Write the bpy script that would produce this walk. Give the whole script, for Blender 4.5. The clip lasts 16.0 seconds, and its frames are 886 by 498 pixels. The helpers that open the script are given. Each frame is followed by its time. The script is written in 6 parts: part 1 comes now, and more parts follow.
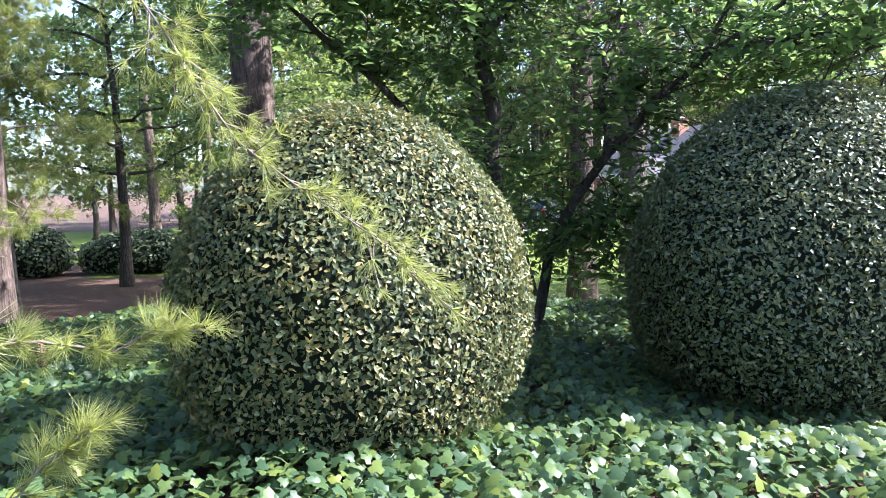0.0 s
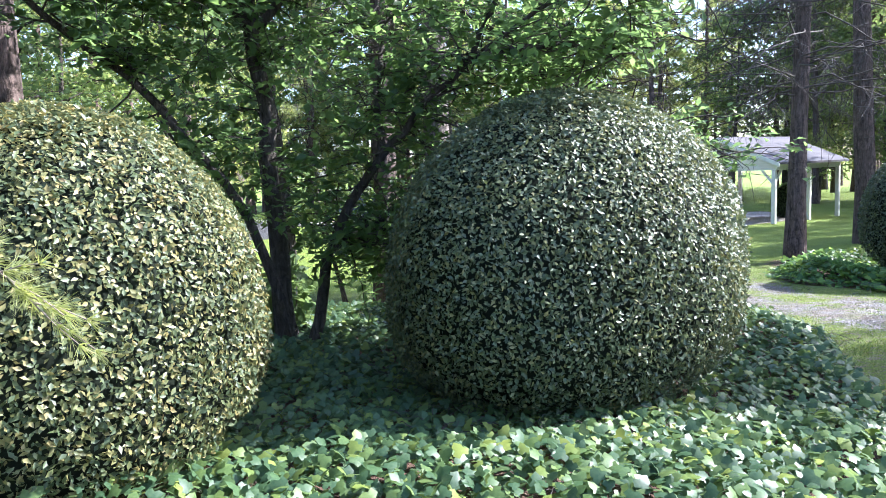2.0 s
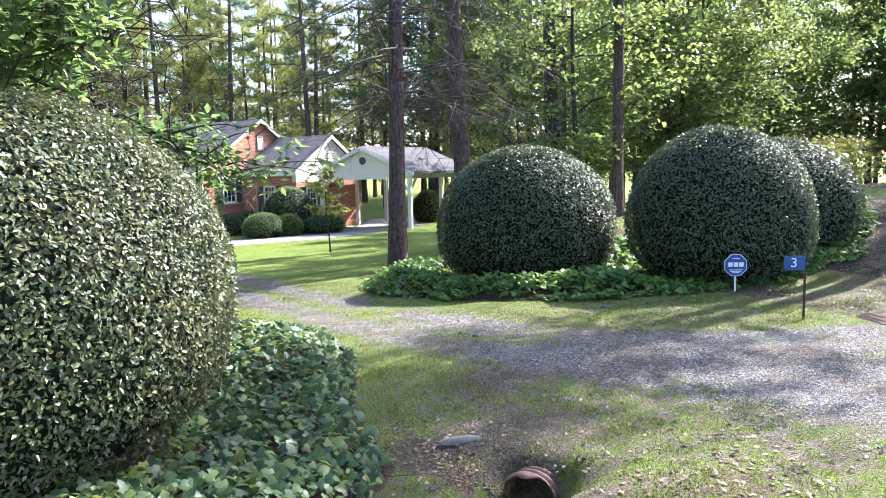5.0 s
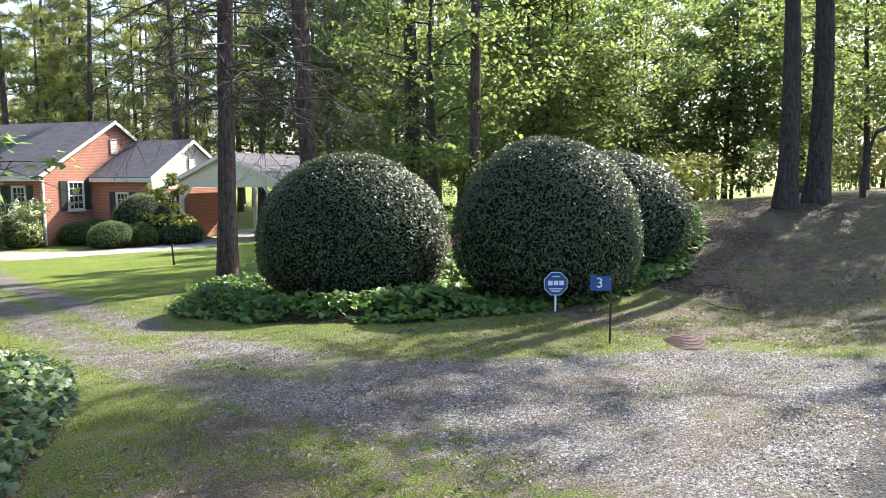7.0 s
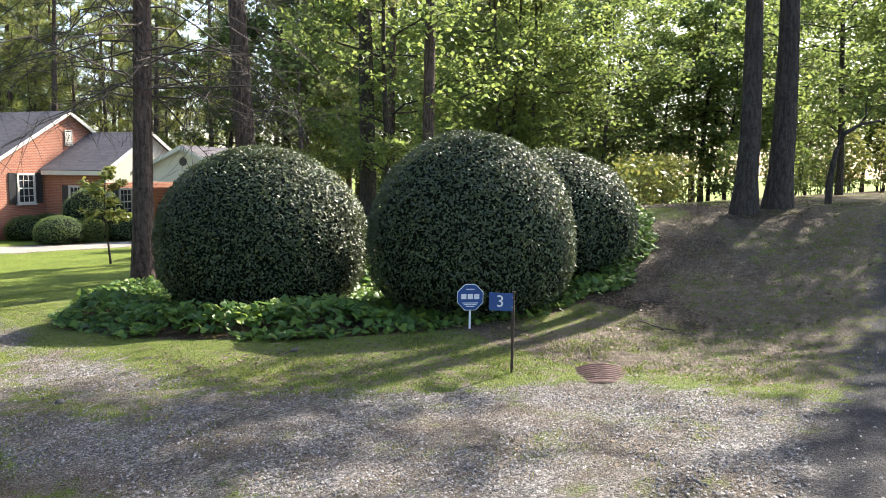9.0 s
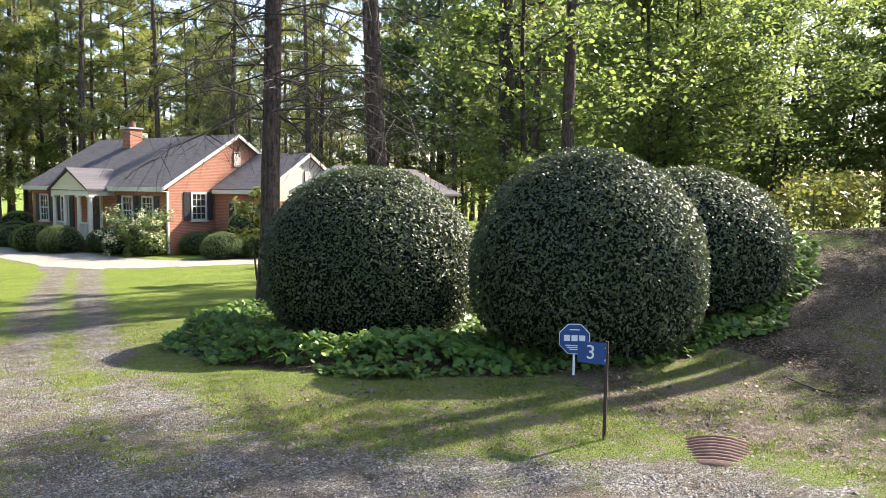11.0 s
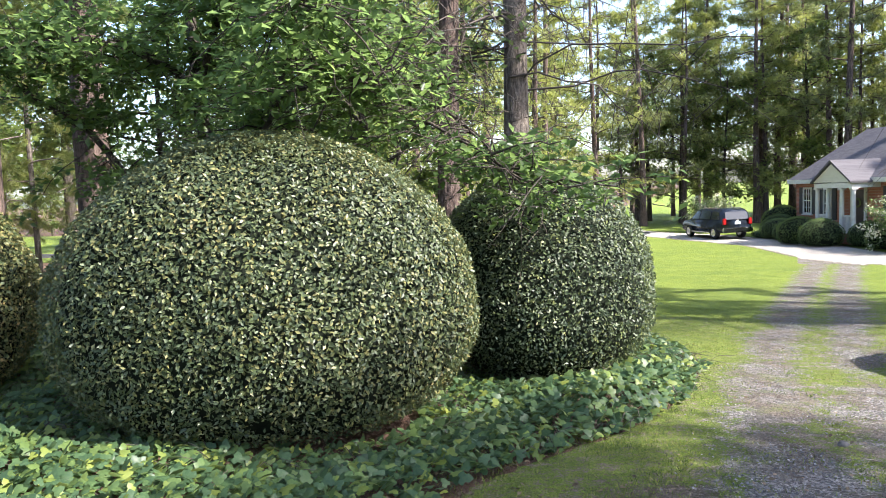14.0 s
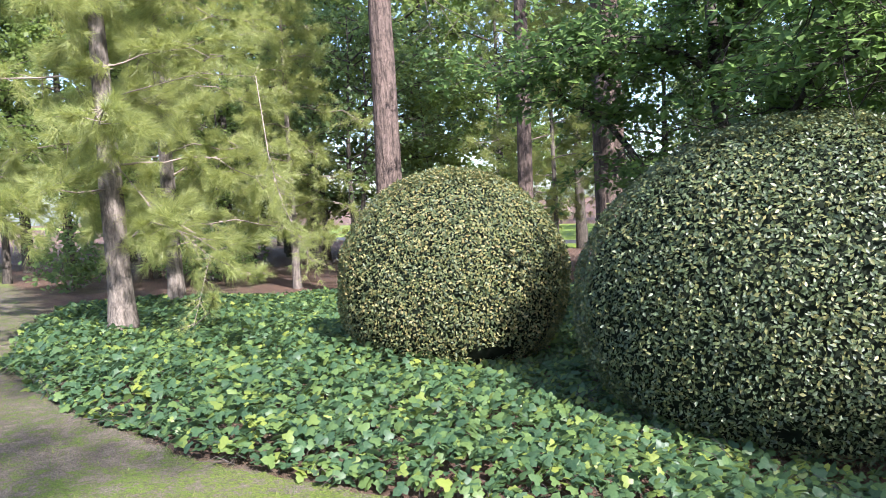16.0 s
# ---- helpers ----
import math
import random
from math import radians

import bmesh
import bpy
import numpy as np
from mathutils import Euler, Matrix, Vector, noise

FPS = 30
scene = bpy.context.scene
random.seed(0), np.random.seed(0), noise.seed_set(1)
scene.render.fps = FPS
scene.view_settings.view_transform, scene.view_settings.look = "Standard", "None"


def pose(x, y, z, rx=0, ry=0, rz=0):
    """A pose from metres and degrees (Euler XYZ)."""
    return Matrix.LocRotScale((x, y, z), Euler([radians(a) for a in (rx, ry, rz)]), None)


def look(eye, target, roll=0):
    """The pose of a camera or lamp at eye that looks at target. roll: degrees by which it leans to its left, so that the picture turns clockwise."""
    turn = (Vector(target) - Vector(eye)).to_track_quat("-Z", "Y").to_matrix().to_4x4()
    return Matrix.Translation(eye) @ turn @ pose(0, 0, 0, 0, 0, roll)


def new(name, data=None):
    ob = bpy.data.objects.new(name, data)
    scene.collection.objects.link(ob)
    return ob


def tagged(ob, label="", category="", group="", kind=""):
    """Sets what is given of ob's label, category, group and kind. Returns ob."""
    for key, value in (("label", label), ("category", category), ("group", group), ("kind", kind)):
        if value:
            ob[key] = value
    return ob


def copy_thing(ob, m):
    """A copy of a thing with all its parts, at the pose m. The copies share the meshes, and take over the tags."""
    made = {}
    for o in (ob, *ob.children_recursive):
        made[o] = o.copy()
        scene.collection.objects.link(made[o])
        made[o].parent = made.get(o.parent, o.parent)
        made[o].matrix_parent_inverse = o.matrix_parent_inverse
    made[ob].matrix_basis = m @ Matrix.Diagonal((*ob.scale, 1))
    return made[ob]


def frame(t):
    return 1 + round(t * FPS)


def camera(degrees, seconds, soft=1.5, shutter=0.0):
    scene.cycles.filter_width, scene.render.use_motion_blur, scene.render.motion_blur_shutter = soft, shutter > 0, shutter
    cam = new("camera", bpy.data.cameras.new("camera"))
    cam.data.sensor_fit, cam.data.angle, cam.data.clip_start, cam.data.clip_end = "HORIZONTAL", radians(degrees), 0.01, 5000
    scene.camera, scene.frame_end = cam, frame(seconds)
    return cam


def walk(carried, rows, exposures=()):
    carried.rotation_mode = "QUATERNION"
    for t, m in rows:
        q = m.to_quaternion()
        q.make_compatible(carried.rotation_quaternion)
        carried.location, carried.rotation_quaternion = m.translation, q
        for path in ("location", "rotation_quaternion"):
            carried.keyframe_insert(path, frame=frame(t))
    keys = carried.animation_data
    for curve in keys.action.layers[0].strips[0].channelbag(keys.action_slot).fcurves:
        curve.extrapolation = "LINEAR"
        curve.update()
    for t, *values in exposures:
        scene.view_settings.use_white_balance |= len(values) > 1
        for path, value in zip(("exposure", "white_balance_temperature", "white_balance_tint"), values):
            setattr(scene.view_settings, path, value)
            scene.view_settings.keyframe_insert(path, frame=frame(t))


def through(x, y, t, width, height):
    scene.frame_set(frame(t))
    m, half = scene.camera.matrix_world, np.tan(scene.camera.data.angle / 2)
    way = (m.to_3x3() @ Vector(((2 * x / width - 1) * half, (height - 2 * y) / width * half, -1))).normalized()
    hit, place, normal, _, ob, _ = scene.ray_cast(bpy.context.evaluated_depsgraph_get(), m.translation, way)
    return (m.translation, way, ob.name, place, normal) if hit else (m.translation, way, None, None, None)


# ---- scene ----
# ---------------------------------------------------------------- camera
cam = camera(63.46, 16.0, soft=0.9)


def eye_pose(x, y, z, yaw, pitch, roll):
    c, s = math.cos(radians(pitch)), math.sin(radians(pitch))
    way = Vector((-math.sin(radians(yaw)) * c, math.cos(radians(yaw)) * c, s))
    return look((x, y, z), Vector((x, y, z)) + way, roll)


PATH = [
    (0.0, -0.220, 0.229, 1.398, -3.09, -5.41, -2.03),
    (0.5, -0.066, 0.216, 1.427, -3.61, -5.74, -1.81),
    (1.0, 0.098, 0.211, 1.446, -6.40, -6.03, -2.32),
    (1.5, 0.337, 0.292, 1.450, -10.23, -6.19, -2.42),
    (2.0, 0.570, 0.330, 1.447, -15.04, -6.21, -2.21),
    (2.5, 0.849, 0.293, 1.449, -20.02, -6.21, -1.84),
    (3.0, 1.106, 0.287, 1.462, -25.21, -6.47, -1.46),
    (3.5, 1.425, 0.388, 1.477, -29.45, -6.55, -1.51),
    (4.0, 1.762, 0.438, 1.458, -33.50, -6.61, -1.56),
    (4.5, 2.125, 0.436, 1.473, -37.02, -6.60, -1.59),
    (5.0, 2.481, 0.446, 1.485, -40.22, -6.61, -1.37),
    (5.2, 2.638, 0.427, 1.488, -40.98, -6.57, -1.63),
    (7.3, 4.201, 0.316, 1.428, -49.65, -5.78, -0.01),
    (7.5, 4.339, 0.310, 1.424, -50.10, -5.77, 0.04),
    (8.0, 4.715, 0.328, 1.416, -50.54, -5.91, 0.31),
    (8.2, 4.878, 0.308, 1.416, -50.49, -6.00, 0.38),
    (10.3, 6.350, 0.315, 1.488, -44.11, -5.31, 0.95),
    (10.5, 6.447, 0.345, 1.488, -42.45, -5.12, 0.95),
    (11.0, 6.635, 0.472, 1.497, -36.84, -4.74, 0.65),
    (11.5, 6.716, 0.549, 1.491, -29.23, -4.48, 0.24),
    (12.0, 6.782, 0.556, 1.500, -20.45, -4.51, -0.32),
    (12.5, 6.813, 0.568, 1.508, -10.90, -4.69, -0.80),
    (13.0, 6.824, 0.580, 1.498, -0.90, -4.79, -1.31),
    (13.5, 6.815, 0.548, 1.494, 9.23, -4.69, -1.83),
    (14.0, 6.767, 0.543, 1.500, 19.44, -4.51, -2.12),
    (14.5, 6.678, 0.544, 1.509, 29.41, -4.24, -2.38),
    (15.0, 6.619, 0.541, 1.508, 38.90, -3.99, -2.74),
    (15.5, 6.550, 0.511, 1.507, 48.29, -3.77, -2.83),
    (16.0, 6.490, 0.467, 1.511, 57.26, -3.61, -3.01),
]
walk(cam, [(t, eye_pose(*p)) for t, *p in PATH], exposures=[(0.0, 2.2, 5500, 16), (2.0, 2.28, 5350, 16), (3.5, 2.42, 5450, 17), (5.0, 2.22, 5750, 15), (8.0, 1.75, 6350, 12), (10.5, 1.75, 6650, 12), (12.5, 1.85, 6300, 14), (14.0, 1.9, 6100, 15), (16.0, 1.83, 5700, 16)])

# ---------------------------------------------------------------- light
SUN_DIR = Vector((0.95, -0.03, 0.78)).normalized()
world = bpy.data.worlds.new("sky")
scene.world = world
world.use_nodes = True
wn = world.node_tree
sky = wn.nodes.new("ShaderNodeTexSky")
sky.sky_type, sky.sun_disc = "NISHITA", False
sky.sun_elevation = math.asin(SUN_DIR.z)
sky.sun_rotation = math.atan2(SUN_DIR.x, SUN_DIR.y)
sky.dust_density = 2.0
wn.links.new(sky.outputs[0], wn.nodes["Background"].inputs[0])
wn.nodes["Background"].inputs[1].default_value = 0.15
sun = new("sun", bpy.data.lights.new("sun", "SUN"))
sun.data.energy, sun.data.angle, sun.data.color = 5.0, radians(0.53), (1.0, 0.93, 0.80)
sun.matrix_world = look(SUN_DIR * 100, (0, 0, 0))

rng = np.random.default_rng(7)

# ---------------------------------------------------------------- materials


class Mat:
    """A node material under construction."""

    def __init__(self, name):
        self.m = bpy.data.materials.new(name)
        self.m.use_nodes = True
        self.t = self.m.node_tree
        self.b = self.t.nodes["Principled BSDF"]
        self.out = self.t.nodes["Material Output"]

    def n(self, kind, **kw):
        node = self.t.nodes.new("ShaderNode" + kind)
        for k, v in kw.items():
            node.inputs[k].default_value = v
        return node

    def link(self, a, b):
        self.t.links.new(a, b)

    def coords(self, obj=True):
        return self.n("TexCoord").outputs["Object"] if obj else self.n("NewGeometry").outputs["Position"]

    def noise(self, scale, detail=4.0, rough=0.6, vec=None):
        node = self.n("TexNoise", Scale=scale, Detail=detail, Roughness=rough)
        self.link(vec if vec is not None else self.coords(), node.inputs["Vector"])
        return node.outputs["Fac"]

    def ramp(self, fac, stops):
        node = self.n("ValToRGB")
        e = node.color_ramp.elements
        while len(e) < len(stops):
            e.new(0.5)
        for k, (p, c) in zip(e, stops):
            k.position, k.color = p, (*c, 1)
        self.link(fac, node.inputs[0])
        return node.outputs[0]

    def mix(self, fac, a, b, mode="MIX"):
        node = self.t.nodes.new("ShaderNodeMix")
        node.data_type, node.blend_type = "RGBA", mode
        for slot, v in ((0, fac), (6, a), (7, b)):
            if hasattr(v, "is_linked"):
                self.link(v, node.inputs[slot])
            else:
                node.inputs[slot].default_value = v if slot == 0 else (*v, 1)
        return node.outputs[2]

    def math(self, op, a, b=0.0, c=0.0):
        node = self.t.nodes.new("ShaderNodeMath")
        node.operation = op
        for slot, v in enumerate((a, b, c)):
            if hasattr(v, "is_linked"):
                self.link(v, node.inputs[slot])
            else:
                node.inputs[slot].default_value = v
        return node.outputs[0]

    def color(self, c):
        if hasattr(c, "is_linked"):
            self.link(c, self.b.inputs["Base Color"])
        else:
            self.b.inputs["Base Color"].default_value = (*c, 1)
        return self

    def rough(self, r, metal=0.0, spec=0.5):
        self.b.inputs["Roughness"].default_value = r
        self.b.inputs["Metallic"].default_value = metal
        self.b.inputs["Specular IOR Level"].default_value = spec
        return self

    def bump(self, height, strength=0.4, distance=0.02):
        node = self.n("Bump", Strength=strength, Distance=distance)
        self.link(height, node.inputs["Height"])
        self.link(node.outputs[0], self.b.inputs["Normal"])
        return self


def leaf_material(name, stops, rough=0.4, through=0.35, glow=(1.0, 1.0, 0.35), spec=0.5):
    """Leaves: each one its own tone, with light passing through the blade."""
    k = Mat(name)
    rnd = k.n("NewGeometry").outputs["Random Per Island"]
    patch = k.noise(1.1, 2.0)
    both = k.math("ADD", k.math("MULTIPLY", rnd, 0.75), k.math("MULTIPLY", patch, 0.3))
    col = k.ramp(both, stops)
    col = k.mix(0.12, col, k.ramp(k.noise(60.0, 2.0), [(0.3, (0.02, 0.03, 0.01)), (0.7, (0.3, 0.33, 0.12))]))
    k.color(col).rough(rough, spec=spec)
    tr = k.n("BsdfTranslucent")
    brighter = k.n("BrightContrast", Bright=0.05)
    k.link(k.mix(1.0, col, glow, "MULTIPLY"), brighter.inputs[0])
    k.link(brighter.outputs[0], tr.inputs[0])
    mx = k.n("MixShader")
    mx.inputs[0].default_value = through
    k.link(k.b.outputs[0], mx.inputs[1])
    k.link(tr.outputs[0], mx.inputs[2])
    k.link(mx.outputs[0], k.out.inputs[0])
    return k.m


def bark_material(name, dark, light, scale=9.0, stretch=0.16):
    """Furrowed, flaky bark: long ragged plates with finer grain across them."""
    k = Mat(name)
    mp = k.n("Mapping")
    mp.inputs["Scale"].default_value = (1, 1, stretch)
    k.link(k.coords(), mp.inputs[0])
    warp = k.n("TexNoise", Scale=3.0, Detail=3.0)
    k.link(k.coords(), warp.inputs["Vector"])
    add = k.n("VectorMath")
    k.link(mp.outputs[0], add.inputs[0])
    sc = k.n("VectorMath")
    sc.operation = "SCALE"
    sc.inputs["Scale"].default_value = 0.12
    k.link(warp.outputs["Color"], sc.inputs[0])
    k.link(sc.outputs[0], add.inputs[1])
    furrow = k.noise(scale * 2.2, 3.0, 0.55, add.outputs[0])
    grain = k.noise(scale * 9, 6.0, 0.75, add.outputs[0])
    flake = k.noise(scale * 1.1, 5.0, 0.7)
    tone = k.math("ADD", k.math("MULTIPLY", furrow, 0.6), k.math("MULTIPLY", grain, 0.4))
    col = k.ramp(tone, [(0.36, dark), (0.5, tuple((a + b) / 2 for a, b in zip(dark, light))), (0.66, light)])
    col = k.mix(k.ramp(flake, [(0.5, (0, 0, 0)), (0.62, (0.55, 0.55, 0.55))]), col, dark)
    k.color(col).rough(0.92, spec=0.15).bump(k.math("ADD", furrow, k.math("MULTIPLY", grain, 0.4)), 1.0, 0.05)
    return k.m


def plain_material(name, base, rough=0.6, metal=0.0, vary=0.25, scale=8.0, bump=0.15, spec=0.5):
    k = Mat(name)
    dark = tuple(c * (1 - vary) for c in base)
    light = tuple(min(1, c * (1 + vary * 0.6)) for c in base)
    a, b = k.noise(scale, 5.0), k.noise(scale * 9, 3.0)
    k.color(k.ramp(k.math("ADD", k.math("MULTIPLY", a, 0.7), k.math("MULTIPLY", b, 0.3)), [(0.3, dark), (0.7, light)]))
    k.rough(rough, metal, spec).bump(b, bump, 0.004)
    return k.m


M = {}
M["bush"] = leaf_material("holly_leaf", [(0.0, (0.020, 0.034, 0.024)), (0.45, (0.040, 0.066, 0.040)), (0.8, (0.082, 0.112, 0.046)), (0.95, (0.19, 0.20, 0.06)), (1.0, (0.24, 0.18, 0.09))], 0.46, 0.2, spec=0.42)
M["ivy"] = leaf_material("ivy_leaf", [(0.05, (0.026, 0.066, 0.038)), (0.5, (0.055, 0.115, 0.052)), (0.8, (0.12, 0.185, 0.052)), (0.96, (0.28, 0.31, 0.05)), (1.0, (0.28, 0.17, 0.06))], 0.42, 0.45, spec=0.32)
# copy of the ivy leaf for the right bed, sunlight put into its tones
M["ivy_sunlit"] = leaf_material("sunlit_ivy_leaf", [(0.05, (0.03, 0.095, 0.025)), (0.45, (0.075, 0.175, 0.035)), (0.8, (0.16, 0.27, 0.045)), (0.96, (0.30, 0.35, 0.055)), (1.0, (0.28, 0.18, 0.07))], 0.42, 0.5, spec=0.32)
M["bush_tan"] = leaf_material("yellowing_holly_leaf", [(0.0, (0.026, 0.040, 0.028)), (0.4, (0.047, 0.073, 0.035)), (0.7, (0.092, 0.114, 0.045)), (0.92, (0.20, 0.18, 0.065)), (1.0, (0.28, 0.19, 0.10))], 0.44, 0.25, spec=0.45)
# first bush: bleached leaf tones, with the sunlight on it put into the tan
M["bush_lit_bleached"] = leaf_material("sunlit_bleached_holly_leaf", [(0.0, (0.026, 0.040, 0.026)), (0.35, (0.056, 0.082, 0.036)), (0.6, (0.125, 0.135, 0.052)), (0.85, (0.25, 0.21, 0.08)), (1.0, (0.31, 0.20, 0.11))], 0.46, 0.28, spec=0.4)
M["broad"] = leaf_material("tree_leaf", [(0.0, (0.06, 0.11, 0.04)), (0.5, (0.095, 0.16, 0.055)), (1.0, (0.15, 0.22, 0.07))], 0.45, 0.6)
M["magnolia"] = leaf_material("dogwood_leaf", [(0.0, (0.05, 0.11, 0.04)), (0.5, (0.085, 0.165, 0.055)), (1.0, (0.15, 0.25, 0.07))], 0.36, 0.78)
M["forest"] = leaf_material("forest_leaf", [(0.0, (0.08, 0.125, 0.035)), (0.5, (0.135, 0.20, 0.05)), (1.0, (0.22, 0.28, 0.07))], 0.5, 0.68)
M["needle"] = leaf_material("pine_needle", [(0.0, (0.16, 0.19, 0.06)), (0.5, (0.31, 0.345, 0.12)), (0.9, (0.44, 0.46, 0.18)), (1.0, (0.42, 0.31, 0.15))], 0.45, 0.6)
M["needle_dark"] = leaf_material("pine_needle_high", [(0.0, (0.12, 0.155, 0.08)), (0.6, (0.21, 0.25, 0.115)), (1.0, (0.31, 0.34, 0.15))], 0.5, 0.6)
M["yellow_leaf"] = leaf_material("sapling_leaf", [(0.0, (0.09, 0.13, 0.025)), (0.6, (0.20, 0.22, 0.04)), (1.0, (0.33, 0.28, 0.08))], 0.45, 0.4)
M["blossom"] = leaf_material("white_blossom", [(0.0, (0.5, 0.5, 0.42)), (1.0, (0.85, 0.83, 0.75))], 0.6, 0.3)
def grass_material():
    """Blades whose tone changes from clump to clump, with dry ones among them."""
    k = Mat("grass_blade")
    rnd = k.n("NewGeometry").outputs["Random Per Island"]
    v = k.math("ADD", k.math("MULTIPLY", rnd, 0.45), k.math("ADD", k.math("MULTIPLY", k.noise(9.0, 4.0, 0.7), 0.55), k.math("MULTIPLY", k.noise(1.3, 3.0), 0.25)))
    col = k.ramp(v, [(0.32, (0.022, 0.045, 0.010)), (0.52, (0.10, 0.155, 0.022)), (0.72, (0.22, 0.275, 0.038)), (0.92, (0.38, 0.36, 0.11))])
    k.color(col).rough(0.55, spec=0.3)
    tr = k.n("BsdfTranslucent")
    k.link(col, tr.inputs[0])
    mx = k.n("MixShader")
    mx.inputs[0].default_value = 0.3
    k.link(k.b.outputs[0], mx.inputs[1])
    k.link(tr.outputs[0], mx.inputs[2])
    k.link(mx.outputs[0], k.out.inputs[0])
    return k.m


M["grass"] = grass_material()
M["grass_dry"] = leaf_material("grass_blade", [(0.0, (0.04, 0.08, 0.014)), (0.5, (0.095, 0.15, 0.026)), (0.8, (0.18, 0.21, 0.045)), (1.0, (0.32, 0.26, 0.12))], 0.5, 0.35, spec=0.3)
M["litter"] = leaf_material("dry_leaf", [(0.0, (0.03, 0.019, 0.012)), (0.5, (0.085, 0.052, 0.033)), (0.8, (0.19, 0.125, 0.082)), (1.0, (0.36, 0.27, 0.19))], 0.7, 0.15, (1, 0.7, 0.4))
M["pine_bark"] = bark_material("pine_bark", (0.035, 0.027, 0.024), (0.20, 0.145, 0.125))
M["dark_bark"] = bark_material("dark_bark", (0.03, 0.026, 0.022), (0.12, 0.10, 0.085), 12.0)
M["grey_bark"] = bark_material("grey_bark", (0.06, 0.05, 0.043), (0.25, 0.21, 0.18))
M["twig"] = plain_material("dead_twig", (0.075, 0.06, 0.05), 0.85)
M["pale_twig"] = plain_material("pale_twig", (0.21, 0.165, 0.135), 0.8)
# near-black bush core: the shade between the leaves is put into its colour
M["core"] = plain_material("bush_inner_shade", (0.012, 0.016, 0.010), 0.95, vary=0.6, scale=14.0, spec=0.1)


def ground_material():
    k = Mat("lawn_gravel_straw")
    at = k.n("Attribute")
    at.attribute_name = "zone"
    sep = k.n("SeparateColor")
    k.link(at.outputs["Color"], sep.inputs[0])
    at2 = k.n("Attribute")
    at2.attribute_name = "worn"
    P = k.coords()
    n1, n2, n3 = k.noise(0.9, 5.0, 0.65, P), k.noise(7.0, 6.0, 0.7, P), k.noise(60.0, 4.0, 0.7, P)
    n4 = k.noise(230.0, 2.0, 0.6, P)

    def zone(s, edge=0.55):
        v = k.math("ADD", s, k.math("MULTIPLY", k.math("SUBTRACT", k.math("ADD", k.math("MULTIPLY", n2, 0.65), k.math("MULTIPLY", n3, 0.35)), 0.5), edge * 1.6))
        node = k.n("MapRange")
        node.interpolation_type = "SMOOTHSTEP"
        node.inputs["From Min"].default_value, node.inputs["From Max"].default_value = 0.38, 0.62
        k.link(v, node.inputs["Value"])
        return node.outputs[0]

    grass = k.ramp(k.math("ADD", k.math("MULTIPLY", n1, 0.3), k.math("ADD", k.math("MULTIPLY", n3, 0.4), k.math("MULTIPLY", n2, 0.3))), [(0.30, (0.045, 0.090, 0.012)), (0.45, (0.128, 0.188, 0.024)), (0.58, (0.210, 0.268, 0.036)), (0.72, (0.315, 0.325, 0.075))])
    soil = k.ramp(k.math("ADD", k.math("MULTIPLY", n2, 0.5), k.math("MULTIPLY", n3, 0.5)), [(0.36, (0.05, 0.040, 0.030)), (0.5, (0.135, 0.105, 0.080)), (0.64, (0.27, 0.225, 0.18))])
    thatch = k.ramp(k.noise(26.0, 5.0, 0.75, P), [(0.47, (0, 0, 0)), (0.60, (0.75, 0.75, 0.75))])
    grass = k.mix(zone(at2.outputs["Fac"], 1.5), k.mix(k.math("MULTIPLY", thatch, k.math("MINIMUM", k.math("MULTIPLY", at2.outputs["Fac"], 2.2), 1.0)), grass, soil), soil)
    vor = k.n("TexVoronoi", Scale=55.0)
    k.link(P, vor.inputs["Vector"])
    vsep = k.n("SeparateColor")
    k.link(vor.outputs["Color"], vsep.inputs[0])
    gravel = k.ramp(vsep.outputs[0], [(0.0, (0.07, 0.07, 0.072)), (0.45, (0.19, 0.185, 0.185)), (0.8, (0.33, 0.315, 0.305)), (1.0, (0.52, 0.5, 0.48))])
    gravel = k.mix(k.ramp(k.noise(1.6, 5.0, 0.7, P), [(0.38, (0.1, 0.1, 0.1)), (0.58, (0.85, 0.85, 0.85))]), gravel, soil)
    gravel = k.mix(k.ramp(k.noise(2.3, 5.0, 0.7, P), [(0.54, (0, 0, 0)), (0.68, (0.6, 0.6, 0.6))]), gravel, grass)
    pale = k.n("MapRange")
    pale.inputs["From Min"].default_value, pale.inputs["From Max"].default_value = 0.9, 0.98
    k.link(at2.outputs["Fac"], pale.inputs["Value"])
    gravel = k.mix(pale.outputs[0], gravel, k.ramp(n3, [(0.3, (0.26, 0.24, 0.215)), (0.6, (0.45, 0.42, 0.38))]))
    straw = k.ramp(k.math("ADD", k.math("MULTIPLY", n2, 0.4), k.math("MULTIPLY", n4, 0.6)), [(0.3, (0.045, 0.026, 0.019)), (0.5, (0.125, 0.072, 0.052)), (0.72, (0.26, 0.17, 0.125))])
    duff = k.ramp(k.math("ADD", k.math("MULTIPLY", n3, 0.5), k.math("MULTIPLY", n4, 0.5)), [(0.40, (0.010, 0.009, 0.007)), (0.5, (0.032, 0.028, 0.020)), (0.62, (0.085, 0.074, 0.056))])
    flecks = k.ramp(vsep.outputs[1], [(0.62, (0, 0, 0)), (0.72, (0.8, 0.8, 0.8))])
    duff = k.mix(flecks, duff, k.ramp(vsep.outputs[2], [(0.0, (0.05, 0.032, 0.02)), (0.6, (0.17, 0.11, 0.07)), (1.0, (0.34, 0.26, 0.18))]))
    duff = k.mix(k.ramp(n1, [(0.42, (0, 0, 0)), (0.56, (0.8, 0.8, 0.8))]), duff, grass)
